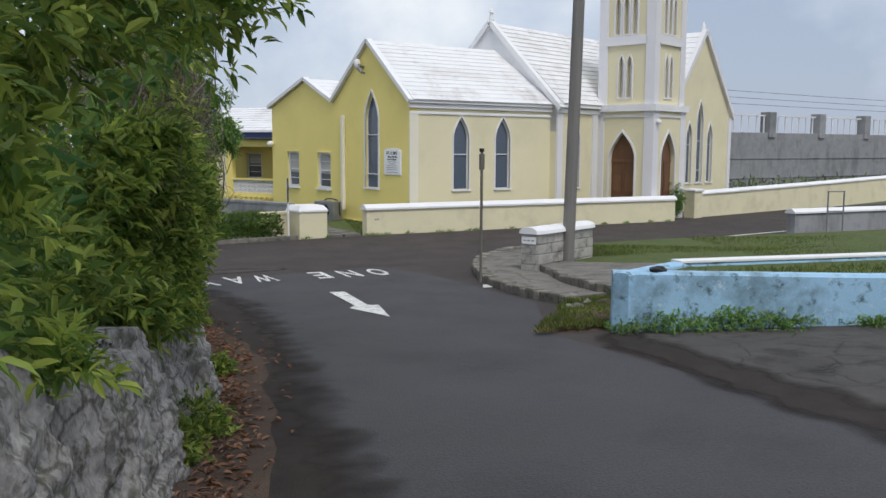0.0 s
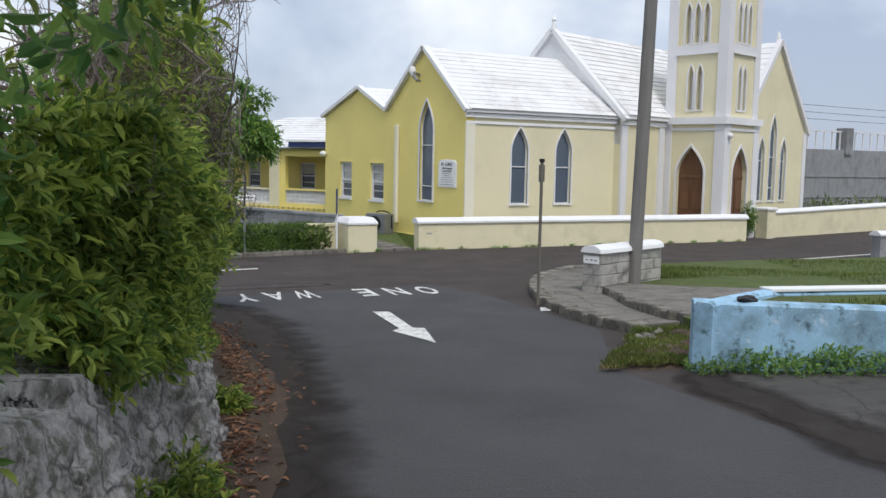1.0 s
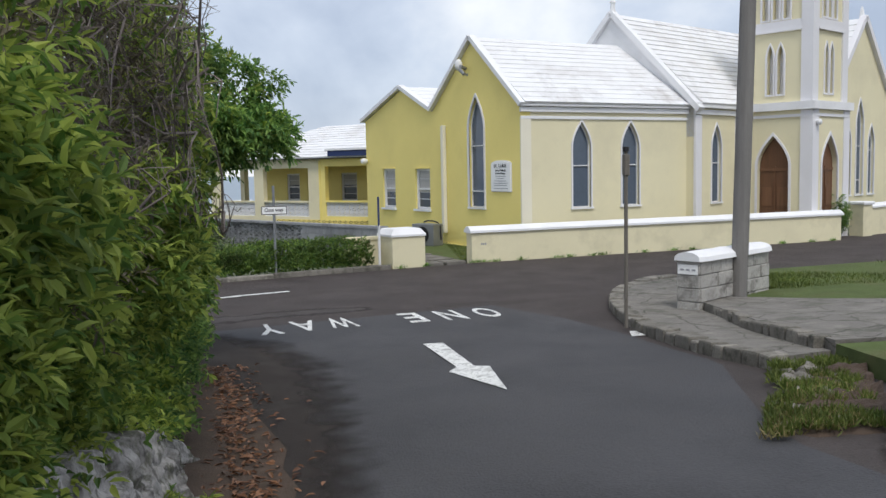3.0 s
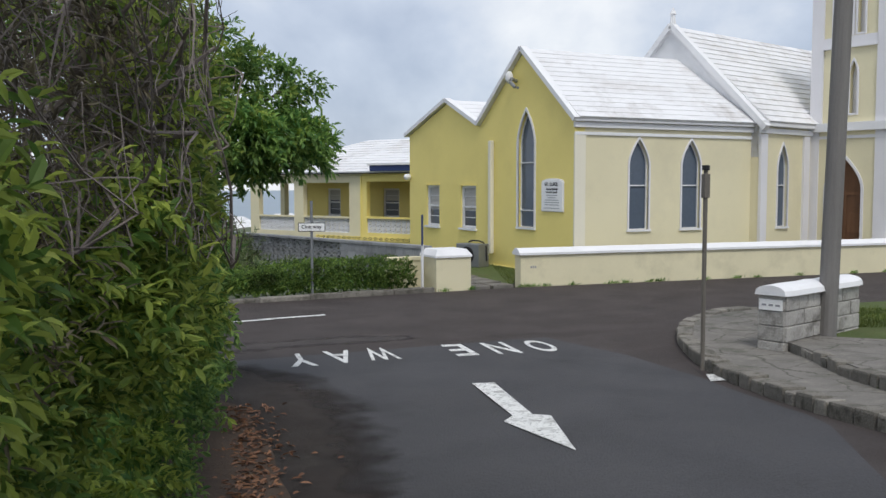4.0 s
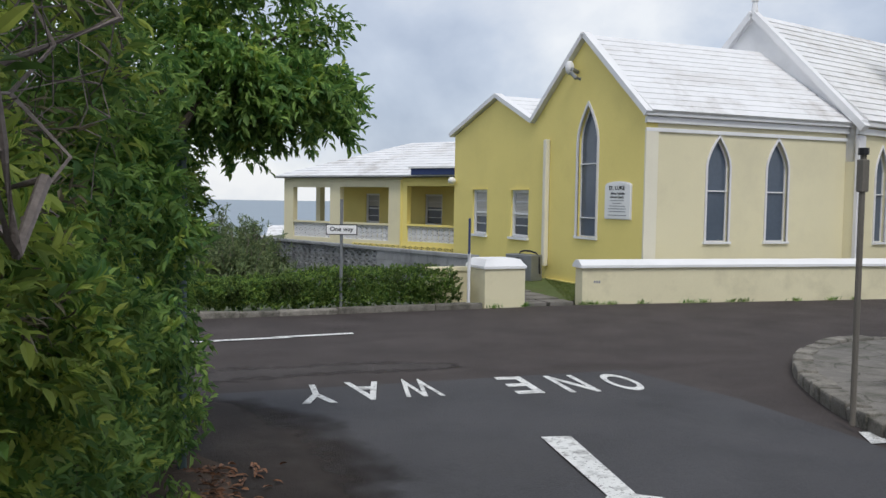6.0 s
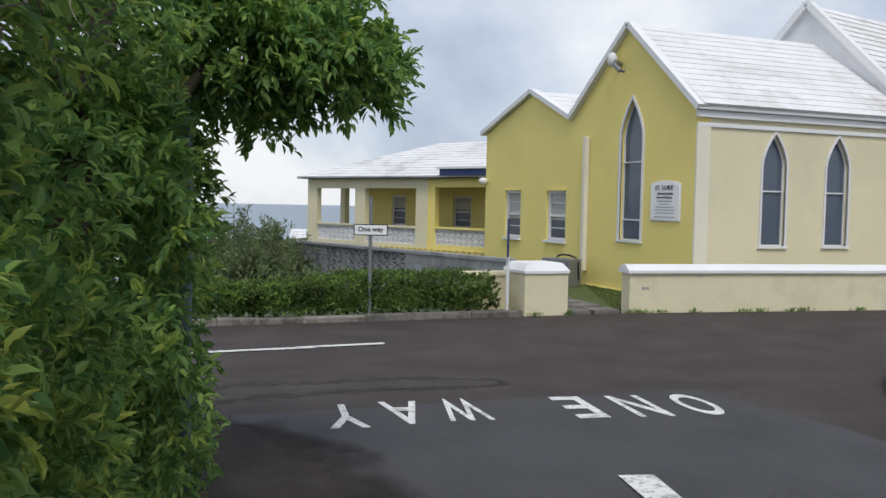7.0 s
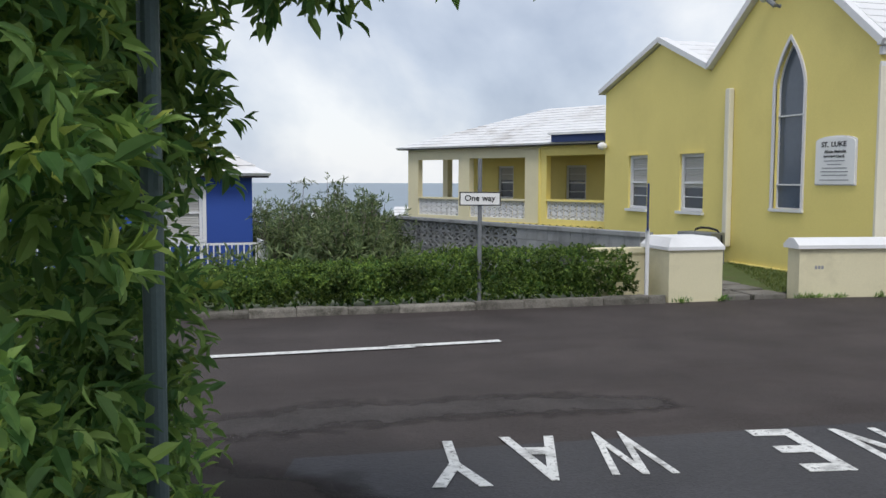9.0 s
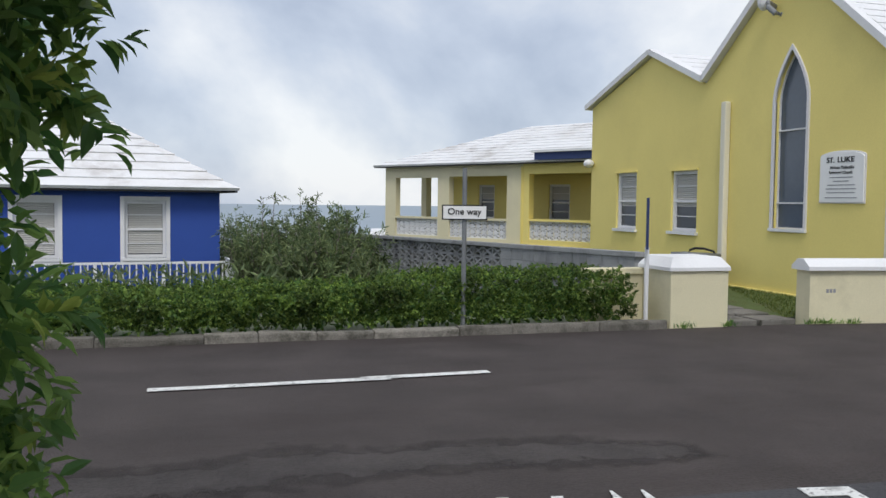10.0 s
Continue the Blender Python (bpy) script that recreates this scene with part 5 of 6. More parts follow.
def leaf_mesh(name, base, direction, normal, length, width, material, fold=0.25, parent=None, label=""):
    """Many leaves as one mesh: each a folded blade from its base along a direction."""
    n = len(base)
    d = direction / np.linalg.norm(direction, axis=1, keepdims=True)
    s = np.cross(d, normal)
    s /= np.linalg.norm(s, axis=1, keepdims=True) + 1e-9
    up = np.cross(s, d)
    L, W = np.reshape(length, (-1, 1)) * np.ones((n, 1)), np.reshape(width, (-1, 1)) * np.ones((n, 1))
    lift = up * W * fold
    near, far = base + d * L * 0.30, base + d * L * 0.68 - up * L * 0.04
    tip = base + d * L - up * L * 0.16
    verts = np.stack([base, near + s * W * 0.46 + lift, far + s * W * 0.38 + lift, tip, far - s * W * 0.38 + lift, near - s * W * 0.46 + lift, near, far], 1).reshape(-1, 3)
    k = np.arange(n) * 8
    faces = np.concatenate([np.stack([k + i for i in f], 1) for f in ((0, 1, 6), (1, 2, 7), (1, 7, 6), (2, 3, 7), (3, 4, 7), (4, 5, 6), (4, 6, 7), (5, 0, 6))])
    me = bpy.data.meshes.new(name)
    me.from_pydata(verts.tolist(), [], faces.tolist())
    me.materials.append(material)
    ob = new(name, me)
    ob.parent = parent
    if label:
        ob["label"] = label
    return ob


def sprigs(centres, out, per, spread, length, width):
    """Leaves set along short twigs: base, direction and normal arrays."""
    n = len(centres)
    axis = out + RNG.normal(0, 0.55, (n, 3))
    axis /= np.linalg.norm(axis, axis=1, keepdims=True)
    f = np.tile(np.linspace(0.0, 1.0, per), n)
    c, a = np.repeat(centres, per, 0), np.repeat(axis, per, 0)
    side = np.cross(a, RNG.normal(0, 1, (n * per, 3)))
    side /= np.linalg.norm(side, axis=1, keepdims=True) + 1e-9
    base = c + a * (f * spread)[:, None] - np.array([0, 0, 1]) * (f * f * spread * 0.25)[:, None]
    d = a * 0.75 + side * 0.8 + RNG.normal(0, 0.2, (n * per, 3)) + np.array([0, 0, -0.15])
    nrm = RNG.normal(0, 0.5, (n * per, 3)) + np.array([0, 0, 1.0])
    sz = RNG.uniform(0.7, 1.25, n * per)
    return base, d, nrm, length * sz, width * sz


def rosettes(centres, out, per, length, width):
    """Fans of leaves at the tips of shoots: base, direction, normal, length and width arrays."""
    n = len(centres)
    axis = out + RNG.normal(0, 0.4, (n, 3))
    axis /= np.linalg.norm(axis, axis=1, keepdims=True)
    a = np.repeat(axis, per, 0)
    ring = np.cross(a, RNG.normal(0, 1, (n * per, 3)))
    ring /= np.linalg.norm(ring, axis=1, keepdims=True) + 1e-9
    f = np.tile(np.linspace(0, 1, per), n)[:, None]
    base = np.repeat(centres, per, 0) + a * f * 0.09
    d = ring * (1.15 - 0.7 * f) + a * (0.45 + 0.5 * f) + [0, 0, -0.12]
    sz = np.repeat(RNG.uniform(0.75, 1.25, n), per) * RNG.uniform(0.8, 1.15, n * per) * (1.1 - 0.35 * f[:, 0])
    return base, d, a + 0.3 * RNG.normal(0, 1, (n * per, 3)) + [0, 0, 0.4], length * sz, width * sz


def hedge_x(y):
    """The face of the bank along the lane."""
    return np.interp(y, [-6, 1, 3.5, 5.5, 8.4, 12, 15, 17, 17.8, 20], [-13.2, -11.4, -10.4, -9.5, -8.07, -6.55, -5.80, -5.40, -5.5, -8.5])


def bump_at(p, sc, seed):
    return np.array([noise.noise((q[0] * sc + seed, q[1] * sc, q[2] * sc)) for q in p])


# rock bank along the lane
def rock_top(y):
    return np.interp(y, [0, 5, 7, 8.2, 9.2, 10.2, 11, 12.3, 13.6], [1.2, 1.1, 1.02, 0.92, 0.88, 0.76, 0.68, 0.46, 0.1])


def rock_face(bank, y_from, y_to):
    """A fissured rock face: upright blocks of unequal depth, thin ledges, ribs and pits."""
    bm = bmesh.new()
    ny, nz = max(8, int((y_to - y_from) * 34)), 56
    g = []
    for i in range(ny + 1):
        y = y_from + (y_to - y_from) * i / ny
        row = []
        for k in range(nz + 1):
            f = k / nz
            zz = rock_top(y) * f
            u = (y + 0.10 * noise.noise((y * 1.5, zz * 2.0, 0.0)) + 0.05 * noise.noise((y * 6, zz * 5, 3.0))) / 0.46
            cell, frac = math.floor(u), u - math.floor(u)
            deep = noise.cell((cell * 1.0, 3.0, 5.0))
            edge = min(frac, 1 - frac)
            h = rock_top(y) * (1 + 0.10 * noise.cell((cell * 1.0, 8.0, 2.0))) + 0.06 * noise.noise((y * 6, 4.0, 4.0))
            z = ground_z(0, y) - 0.1 + (h + 0.1) * f
            ledge = (z * 5.5 + 1.2 * noise.noise((y * 2.2, z * 1.5, 4.0))) % 1.0
            x = hedge_x(y) + np.interp(y, [7.5, 9, 12.5, 13.5], [0.12, 0.26, 0.26, 0.1]) - 0.22 * f * f
            x += 0.17 * (deep - 0.5) - 0.15 * max(0.0, 1 - edge / 0.13) ** 1.5
            x += 0.035 * ledge + 0.05 * abs(noise.noise((y * 10, z * 2.0, 7.0))) + 0.06 * noise.noise((y * 3.1, z * 2.4, 2.0))
            x += 0.035 * noise.noise((y * 19, z * 15, 1.0)) + 0.018 * noise.noise((y * 41, z * 36, 1.0))
            row.append(bm.verts.new((x, y + 0.04 * noise.noise((y * 5, z * 5, 9.0)), z)))
        row.append(bm.verts.new((hedge_x(y) - 1.2, y, ground_z(0, y) + rock_top(y) + 0.15)))
        g.append(row)
    for r0, r1 in zip(g, g[1:]):
        for k in range(nz + 1):
            bm.faces.new((r0[k], r1[k], r1[k + 1], r0[k + 1]))
    for f in bm.faces:
        f.smooth = True
    part("rock_face", bm, M_ROCK, bank)


bank_rock = thing("rock_bank", "jagged pale limestone rock face under the hedge", "rock")
for y_from, y_to in ((1.5, 4.4), (4.4, 6.6), (6.6, 7.9), (7.9, 9.1), (9.1, 10.6), (10.6, 13.5)):
    rock_face(bank_rock, y_from, y_to)

# earth strip and bank behind
bank = sheet([0, 0.5, 1.0, 3.0, 9.0], [-6 + i * 0.6 for i in range(45)], lambda x, y: 0)
for v in bank.verts:
    off, y = v.co.x, v.co.y
    z = ground_z(0, y) + {0: 0.03, 0.5: 0.10, 1.0: 0.5, 3.0: 1.0, 9.0: 1.2}[round(off, 1)]
    v.co.x, v.co.z = hedge_x(y) + 0.35 - off, z if y < 17.2 else ground_z(0, y) + 0.02
solid("bank_earth", bank, M_EARTH, "dark leafy earth bank behind the lane edge", "ground", kind="structure")
solid("ground_verge", strip([(hedge_x(y) - 0.3, y) for y in np.arange(0, 18, 0.5)], [(hedge_x(y) + np.interp(y, [0, 5, 9, 13, 16, 18], [0.6, 0.7, 0.8, 0.75, 0.55, 0.25]) + 0.15 * noise.noise((y * 1.4, 2, 3)), y) for y in np.arange(0, 18, 0.5)], 0.018, 4), M_EARTH, "brown leaf-strewn verge of the lane", "ground", kind="structure")


VG = [(-10.0, 2.0), (-8.6, 5.0), (-7.1, 7.7), (-6.55, 9.2), (-5.35, 12.1), (-4.75, 13.9), (-4.2, 15.6), (-3.98, 16.9), (-4.1, 18.2), (-4.45, 19.1), (-5.2, 19.75)]
VGR = [(x + 0.45 + 0.10 * noise.noise((y * 2.1, 5, 1)) + 0.05 * noise.noise((y * 6.1, 5, 1)), y) for x, y in smooth_line(VG, 8)]
solid("road_edge_grit", strip([(x - 2.2, y) for x, y in VGR], VGR, 0.012, 12, False, True), M_GRIT, "dark gritty damp edge of the lane", "road", kind="structure")


def shell_points(n, y0, y1, z_lo, z_hi, depth, bulge=0.28, seed=0.0, gaps=-0.22):
    """Points on and just behind the uneven face of the hedge."""
    y = RNG.uniform(y0, y1, n)
    lo, hi = z_lo(y), z_hi(y)
    z = lo + (hi - lo) * RNG.uniform(0, 1, n)
    q = np.stack([y * 0 + seed, y, z], 1)
    b = bulge * bump_at(q, 0.9, seed) + 0.16 * bump_at(q, 2.6, seed + 5)
    x = hedge_x(y) + b - depth * RNG.uniform(0, 1, n) ** 1.6
    g = np.array([ground_z(0, t) for t in y])
    x = x + np.clip((z - 2.0) / 0.45, 0, 1) * np.interp(y, [5.4, 6.8, 8.3, 8.9], [0.0, 0.72, 0.72, 0.0])
    keep = bump_at(q, 1.5, seed + 11) > gaps
    return np.stack([x, y, z + g], 1)[keep]


def cap_x(p, margin=0.0):
    """Keeps the lane side of the hedge clear."""
    lim = hedge_x(p[:, 1]) + 0.16 + margin + np.clip((p[:, 2] - 2.65) / 0.45, 0, 1) * np.interp(p[:, 1], [5.4, 6.8, 8.3, 8.9], [0.0, 0.72, 0.72, 0.0])
    p[:, 0] = np.minimum(p[:, 0], lim)
    return p


OUT = np.array([0.85, -0.35, 0.35])
hedge = thing("roadside_hedge", "tall overgrown green hedge of long narrow leaves on rocks", "hedge")


def low(y):
    """Where the foliage begins over the rock."""
    return np.interp(y, [0, 5, 8.2, 9.2, 10.2, 11, 12.3, 13.4, 15, 17], [1.05, 1.0, 0.86, 0.84, 0.72, 0.62, 0.42, 0.14, 0.03, 0.03])


def high(y):
    return np.interp(y, [0, 7.9, 8.8, 10.3, 11, 12, 13.5, 14.5, 17], [4.6, 4.5, 2.1, 1.75, 1.75, 2.0, 2.2, 2.6, 2.35])


p = cap_x(shell_points(5600, 1.0, 10.3, low, high, 0.5, 0.36, 1.0, -0.1))
leaf_mesh("foliage", *sprigs(p, np.tile(OUT, (len(p), 1)), 12, 0.22, 0.088, 0.030), M_LEAF, parent=hedge)
# Filler leaves take the darker green, painting shade deep in the hedge.
p = cap_x(shell_points(7000, 0.0, 17.0, lambda y: low(y) + 0.15, lambda y: high(y) - 0.25, 0.6, 0.25, 2.0, -2.0), -0.45)
leaf_mesh("inner_foliage", p, RNG.normal(0, 1, p.shape) + [0, 0, -0.3], RNG.normal(0, 1, p.shape), RNG.uniform(0.10, 0.18, len(p)), 0.06, M_LEAF_DARK, parent=hedge)
for count, y0, y1, leaf in ((3300, 8.9, 13.4, M_LEAF), (2700, 13.3, 17.0, M_LEAF_DARK)):
    p = cap_x(shell_points(count, y0, y1, low, high, 0.5, 0.26, 3.0, -0.12))
    leaf_mesh("foliage", *sprigs(p, np.tile(OUT, (len(p), 1)), 13, 0.18, 0.060, 0.026), leaf, parent=hedge)
# yellow-green tips standing proud of the face, coloured brighter to paint light onto it
for count, y0, y1, size in ((1500, 1.5, 9.6, 0.125), (1500, 9.2, 16.9, 0.074)):
    p = cap_x(shell_points(count, y0, y1, low, high, 0.06, 0.36, 1.0 if y0 < 5 else 3.0, 0.02), 0.05)
    leaf_mesh("bright_tip_growth", *rosettes(p, np.tile([0.7, -0.35, 0.55], (len(p), 1)), 11, size, size * 0.27), M_LEAF_BRIGHT_TIP, parent=hedge, label="yellow-green shoot tips, coloured brighter as if lit")
# the end of the hedge at the corner, round to the cross road
n = 3000
t = RNG.uniform(0, 1, n)
t = t ** 1.4
z = RNG.uniform(0.02, 2.35, n)
p = np.stack([-5.33 - 3.2 * t, 17.42 + 0.9 * t + 0.25 * np.sin(t * 3), z], 1)
p[:, :2] += 0.22 * np.stack([bump_at(p, 1.3, 4), bump_at(p, 1.3, 8)], 1) + RNG.normal(0, 0.08, (n, 2))
b = sprigs(p, np.tile([0.45, 0.7, 0.2], (n, 1)), 12, 0.20, 0.072, 0.034)
b = (b[0], b[1], b[2], b[3] * 0.78, b[4] * 0.85)
leaf_mesh("foliage", *b, M_LEAF_DARK, parent=hedge)
for i in range(34):
    y = RNG.uniform(2, 9.5) if i < 22 else RNG.uniform(14, 16.8)
    x = hedge_x(y) - RNG.uniform(0.55, 0.95)
    h = 3.4 if i < 22 else 2.0
    pts = [(x + RNG.normal(-0.03, 0.06) * k, y + RNG.normal(0, 0.2) * k, ground_z(0, y) + 0.3 + h * k / 4) for k in range(5)]
    part("stem", tube(pts, [0.028, 0.024, 0.018, 0.012, 0.005], 5), M_BARK, hedge)

# grey leafless shrub in the hedge
dead = thing("bare_shrub", "tangled grey leafless shrub rising through the hedge", "shrub")


def branch(bm, p, d, length, r, depth, room):
    """A twig and its side twigs; room: how far it may lean out over the lane."""
    pts, q, dd = [tuple(p)], Vector(p), Vector(d).normalized()
    k = 4
    for i in range(k):
        dd = (dd + Vector(RNG.normal(0, 0.3, 3))).normalized()
        lim = hedge_x(q.y) + room + max(0.0, q.z - 3.0) * 0.35
        if q.x > lim:
            dd = Vector((-abs(dd.x) * 0.6, dd.y, dd.z)).normalized()
        if q.z < ground_z(0, q.y) + 1.7:
            dd.z = abs(dd.z)
        q = q + dd * length / k
        pts.append(tuple(q))
    tube(pts, [max(0.0022, r * (1 - 0.7 * i / k)) for i in range(k + 1)], 3 if r < 0.012 else 6, bm)
    if depth:
        for i in range(6 if depth > 1 else 5):
            nd = (dd * 0.5 + Vector(RNG.normal(0, 0.8, 3))).normalized()
            branch(bm, pts[RNG.integers(1, k + 1)], nd, length * RNG.uniform(0.45, 0.68), r * 0.5, depth - 1, room)


for i in range(20):
    y = 9.4 + 0.215 * i + RNG.normal(0, 0.2)
    bm = bmesh.new()
    branch(bm, (hedge_x(y) - RNG.uniform(0.3, 0.8), y, ground_z(0, y) + RNG.uniform(1.1, 1.7)), (RNG.normal(0.2, 0.3), RNG.normal(0, 0.6), 1), RNG.uniform(1.2, 2.0), 0.026, 3, RNG.uniform(-0.1, 0.28))
    part("branch", bm, M_TWIG, dead)
for y, z, dx in ((10.3, 3.0, 0.9), (11.2, 3.3, 1.0)):
    bm = bmesh.new()
    branch(bm, (hedge_x(y) - 0.2, y, z), (dx, 0.5, 0.5), 1.1, 0.014, 2, 1.0)
    part("branch", bm, M_TWIG, dead)
p = cap_x(shell_points(2100, 9.3, 14.4, lambda y: 1.2 + 0 * y, lambda y: np.interp(y, [9.3, 10.5, 14.4], [2.6, 3.0, 3.2]), 0.5, 0.3, 6.0, -0.05))
b = sprigs(p, np.tile(OUT, (len(p), 1)), 9, 0.2, 0.08, 0.026)
leaf_mesh("sparse_foliage", *b, M_LEAF, parent=dead)
p = cap_x(shell_points(1300, 9.2, 13.4, lambda y: 1.3 + 0 * y, lambda y: np.interp(y, [9.2, 10, 13.4], [2.2, 2.8, 2.7]), 0.7, 0.3, 9.0), -0.12)
b = sprigs(p, np.tile(OUT, (len(p), 1)), 9, 0.2, 0.06, 0.012)
leaf_mesh("withered_foliage", *b, M_LEAF_DEAD, parent=dead)

# leafy tree with a bough over the lane
tree = thing("roadside_tree", "leafy green tree with a bough hanging over the lane", "tree")
part("trunk", tube([(-6.1, 16.0, -0.1), (-6.0, 16.0, 0.9), (-5.85, 16.1, 1.9), (-5.7, 16.2, 2.9)], [0.11, 0.09, 0.08, 0.05], 9), M_BARK, tree)
BOUGHS = [((-5.9, 16.05, 1.9), (-5.6, 16.5, 2.55), (-4.95, 16.85, 2.95), (-4.15, 16.95, 2.88)), ((-5.85, 16.1, 2.0), (-5.9, 16.6, 2.9), (-5.6, 17.0, 3.5), (-5.3, 17.2, 3.8)), ((-5.8, 16.1, 2.2), (-6.3, 15.5, 3.0), (-6.6, 15.1, 3.7), (-6.7, 14.8, 4.1)), ((-5.4, 16.5, 2.3), (-5.0, 17.0, 2.9), (-4.5, 17.2, 3.2), (-4.2, 17.3, 3.3))]
for lm in BOUGHS:
    part("limb", tube(lm, [0.028, 0.022, 0.015, 0.006], 7), M_BARK, tree)
CLUMPS = [(-4.92, 16.85, 2.76, 0.42, 0.42, 0.30, 230), (-4.46, 16.95, 2.74, 0.33, 0.38, 0.27, 200), (-4.20, 17.0, 2.66, 0.16, 0.25, 0.18, 70), (-4.85, 17.05, 2.50, 0.28, 0.3, 0.16, 90), (-5.33, 17.4, 1.95, 0.14, 0.22, 0.28, 70), (-5.35, 17.4, 1.25, 0.12, 0.2, 0.35, 60), (-5.35, 17.4, 0.55, 0.12, 0.2, 0.4, 60), (-5.30, 17.4, 2.35, 0.16, 0.2, 0.3, 70), (-5.16, 17.45, 1.84, 0.06, 0.10, 0.07, 14), (-5.43, 16.15, 1.2, 0.07, 0.35, 1.1, 110), (-5.3, 16.9, 2.85, 0.55, 0.45, 0.45, 240), (-4.75, 17.2, 3.25, 0.6, 0.45, 0.35, 200), (-5.5, 17.1, 3.55, 0.7, 0.6, 0.4, 220), (-6.5, 15.4, 3.4, 0.7, 0.9, 0.6, 280), (-6.0, 16.2, 2.6, 0.6, 0.8, 0.6, 230), (-5.75, 16.4, 2.1, 0.35, 0.7, 0.55, 190), (-6.9, 14.6, 3.6, 0.6, 0.7, 0.45, 170)]
ps, outs = [], []
for cx, cy, cz, rx, ry, rz, n in CLUMPS:
    v = RNG.normal(0, 1, (n, 3))
    v /= np.linalg.norm(v, axis=1, keepdims=True)
    rad = RNG.uniform(0.35, 1.0, n) ** 0.6
    ps.append(np.array([cx, cy, cz]) + v * rad[:, None] * [rx, ry, rz] * (1 + 0.35 * bump_at(v, 1.4, cx))[:, None])
    outs.append(v * [1, 1, 0.5] + [0, 0, -0.25])
p, o = np.concatenate(ps), np.concatenate(outs)
b = sprigs(p, o, 12, 0.19, 0.078, 0.031)
leaf_mesh("crown", *b, M_LEAF_DARK, parent=tree)
# Outer tips of the crown get the brighter leaf colour as painted light.
pick = RNG.choice(len(p), 420, replace=False)
leaf_mesh("bright_tip_growth", *rosettes(p[pick] + o[pick] * 0.08, o[pick] + [0, 0, 0.5], 9, 0.085, 0.03), M_LEAF_BRIGHT_TIP, parent=tree, label="yellow-green shoot tips, coloured brighter as if lit")
dp = thing("green_post", "slim dull green metal post half hidden in the hedge", "post")
part("post", tube([(-5.27, 17.0, -0.1), (-5.27, 17.0, 2.6)], 0.033, 14), M_GREENPOST, dp)

# clipped hedge along the far kerb
ch = thing("clipped_hedge", "low clipped green hedge behind the kerb", "hedge")
n = 12000
xs = RNG.uniform(-16, 0.75, n)
side = RNG.uniform(0, 1, n)
top = 0.45 + 0.12 * np.clip((xs + 3.0) / 1.8, 0, 1) + 0.06 * np.array([noise.noise((x * 0.9, 3, 1)) for x in xs]) + 0.02 * (xs + 4) / 4
yy = np.where(side < 0.5, 25.52 + RNG.normal(0, 0.05, n), RNG.uniform(25.5, 26.9, n))
zz = np.where(side < 0.5, 0.12 + (top - 0.12) * RNG.uniform(0, 1, n), top + RNG.normal(0, 0.03, n))
p = np.stack([xs, yy, zz], 1)
p[:, 1] += 0.15 * bump_at(p, 1.5, 3) + 0.07 * bump_at(p, 4.5, 6)
p[:, 2] += 0.05 * bump_at(p, 2.4, 9) * (side > 0.5)
b = sprigs(p, np.where((side < 0.5)[:, None], [0.0, -0.8, 0.4], [0, -0.2, 1.0]), 9, 0.085, 0.042, 0.024)
leaf_mesh("foliage", *b, M_LEAF_HEDGE, parent=ch)
p = np.stack([RNG.uniform(-16, 0.7, 7000), RNG.uniform(25.6, 26.8, 7000), RNG.uniform(0.05, 0.46, 7000)], 1)
leaf_mesh("inner_foliage", p, RNG.normal(0, 1, p.shape), RNG.normal(0, 1, p.shape), 0.13, 0.07, M_LEAF_DARK, parent=ch)


# wispy shrubs between the houses
def wispy(x, y, z, r, h, n, label):
    ob = thing("wispy_shrub", label, "shrub", "shrubs behind the hedge")
    st = bmesh.new()
    pts = []
    for i in range(n):
        a, rr = RNG.uniform(0, 2 * math.pi), r * math.sqrt(RNG.uniform(0, 1))
        lean = Vector((math.cos(a) * rr, math.sin(a) * rr, 0))
        hh = h * RNG.uniform(0.55, 1.0) * (1 - 0.45 * rr / r)
        base = Vector((x, y, z)) + lean * 0.35
        tip = Vector((x, y, z)) + lean + Vector((RNG.normal(0, 0.1), RNG.normal(0, 0.1), hh))
        mid = (base + tip) / 2 + Vector(RNG.normal(0, 0.08, 3))
        tube([base, mid, tip], [0.022, 0.013, 0.004], 4, st)
        for f in np.linspace(0.12, 1.0, 14):
            q = base.lerp(tip, f)
            pts.append((q.x + RNG.normal(0, 0.05), q.y + RNG.normal(0, 0.05), q.z))
    part("woody_base", st, M_TWIG, ob)
    pts = np.array(pts)
    b = sprigs(pts, RNG.normal(0, 0.6, pts.shape) + [0, 0, 0.7], 10, 0.24, 0.13, 0.030)
    leaf_mesh("foliage", *b, M_LEAF_GREY, parent=ob)


for (x, y, r, top, n) in ((-2.15, 32.0, 0.9, 1.35, 80), (-1.6, 33.5, 1.0, 1.75, 90), (-1.7, 35.5, 1.0, 1.35, 80), (-2.9, 35.0, 0.9, 1.9, 60), (-1.9, 39.0, 1.0, 1.0, 70), (-1.6, 38, 1.2, 2.1, 80), (-2.2, 45, 1.5, 1.3, 70), (-3.0, 43, 1.6, 1.8, 70)):
    g = ground_z(x, y) - 0.05
    wispy(x, y, g, r, top - g, n, "wispy grey-green windblown shrub behind the hedge")
p = np.stack([RNG.uniform(-12, -0.3, 9000), RNG.uniform(29, 60, 9000), np.zeros(9000)], 1)
p[:, 2] = [ground_z(q[0], q[1]) + RNG.uniform(0, 0.7) for q in p]
sc = leaf_mesh("scrub", p, RNG.normal(0, 1, p.shape) + [0, 0, 0.8], RNG.normal(0, 1, p.shape), 0.22, 0.05, M_LEAF_GREY)
tagged(sc, "rough grey-green scrub on the slope behind the hedge", "scrub", kind="stuff")

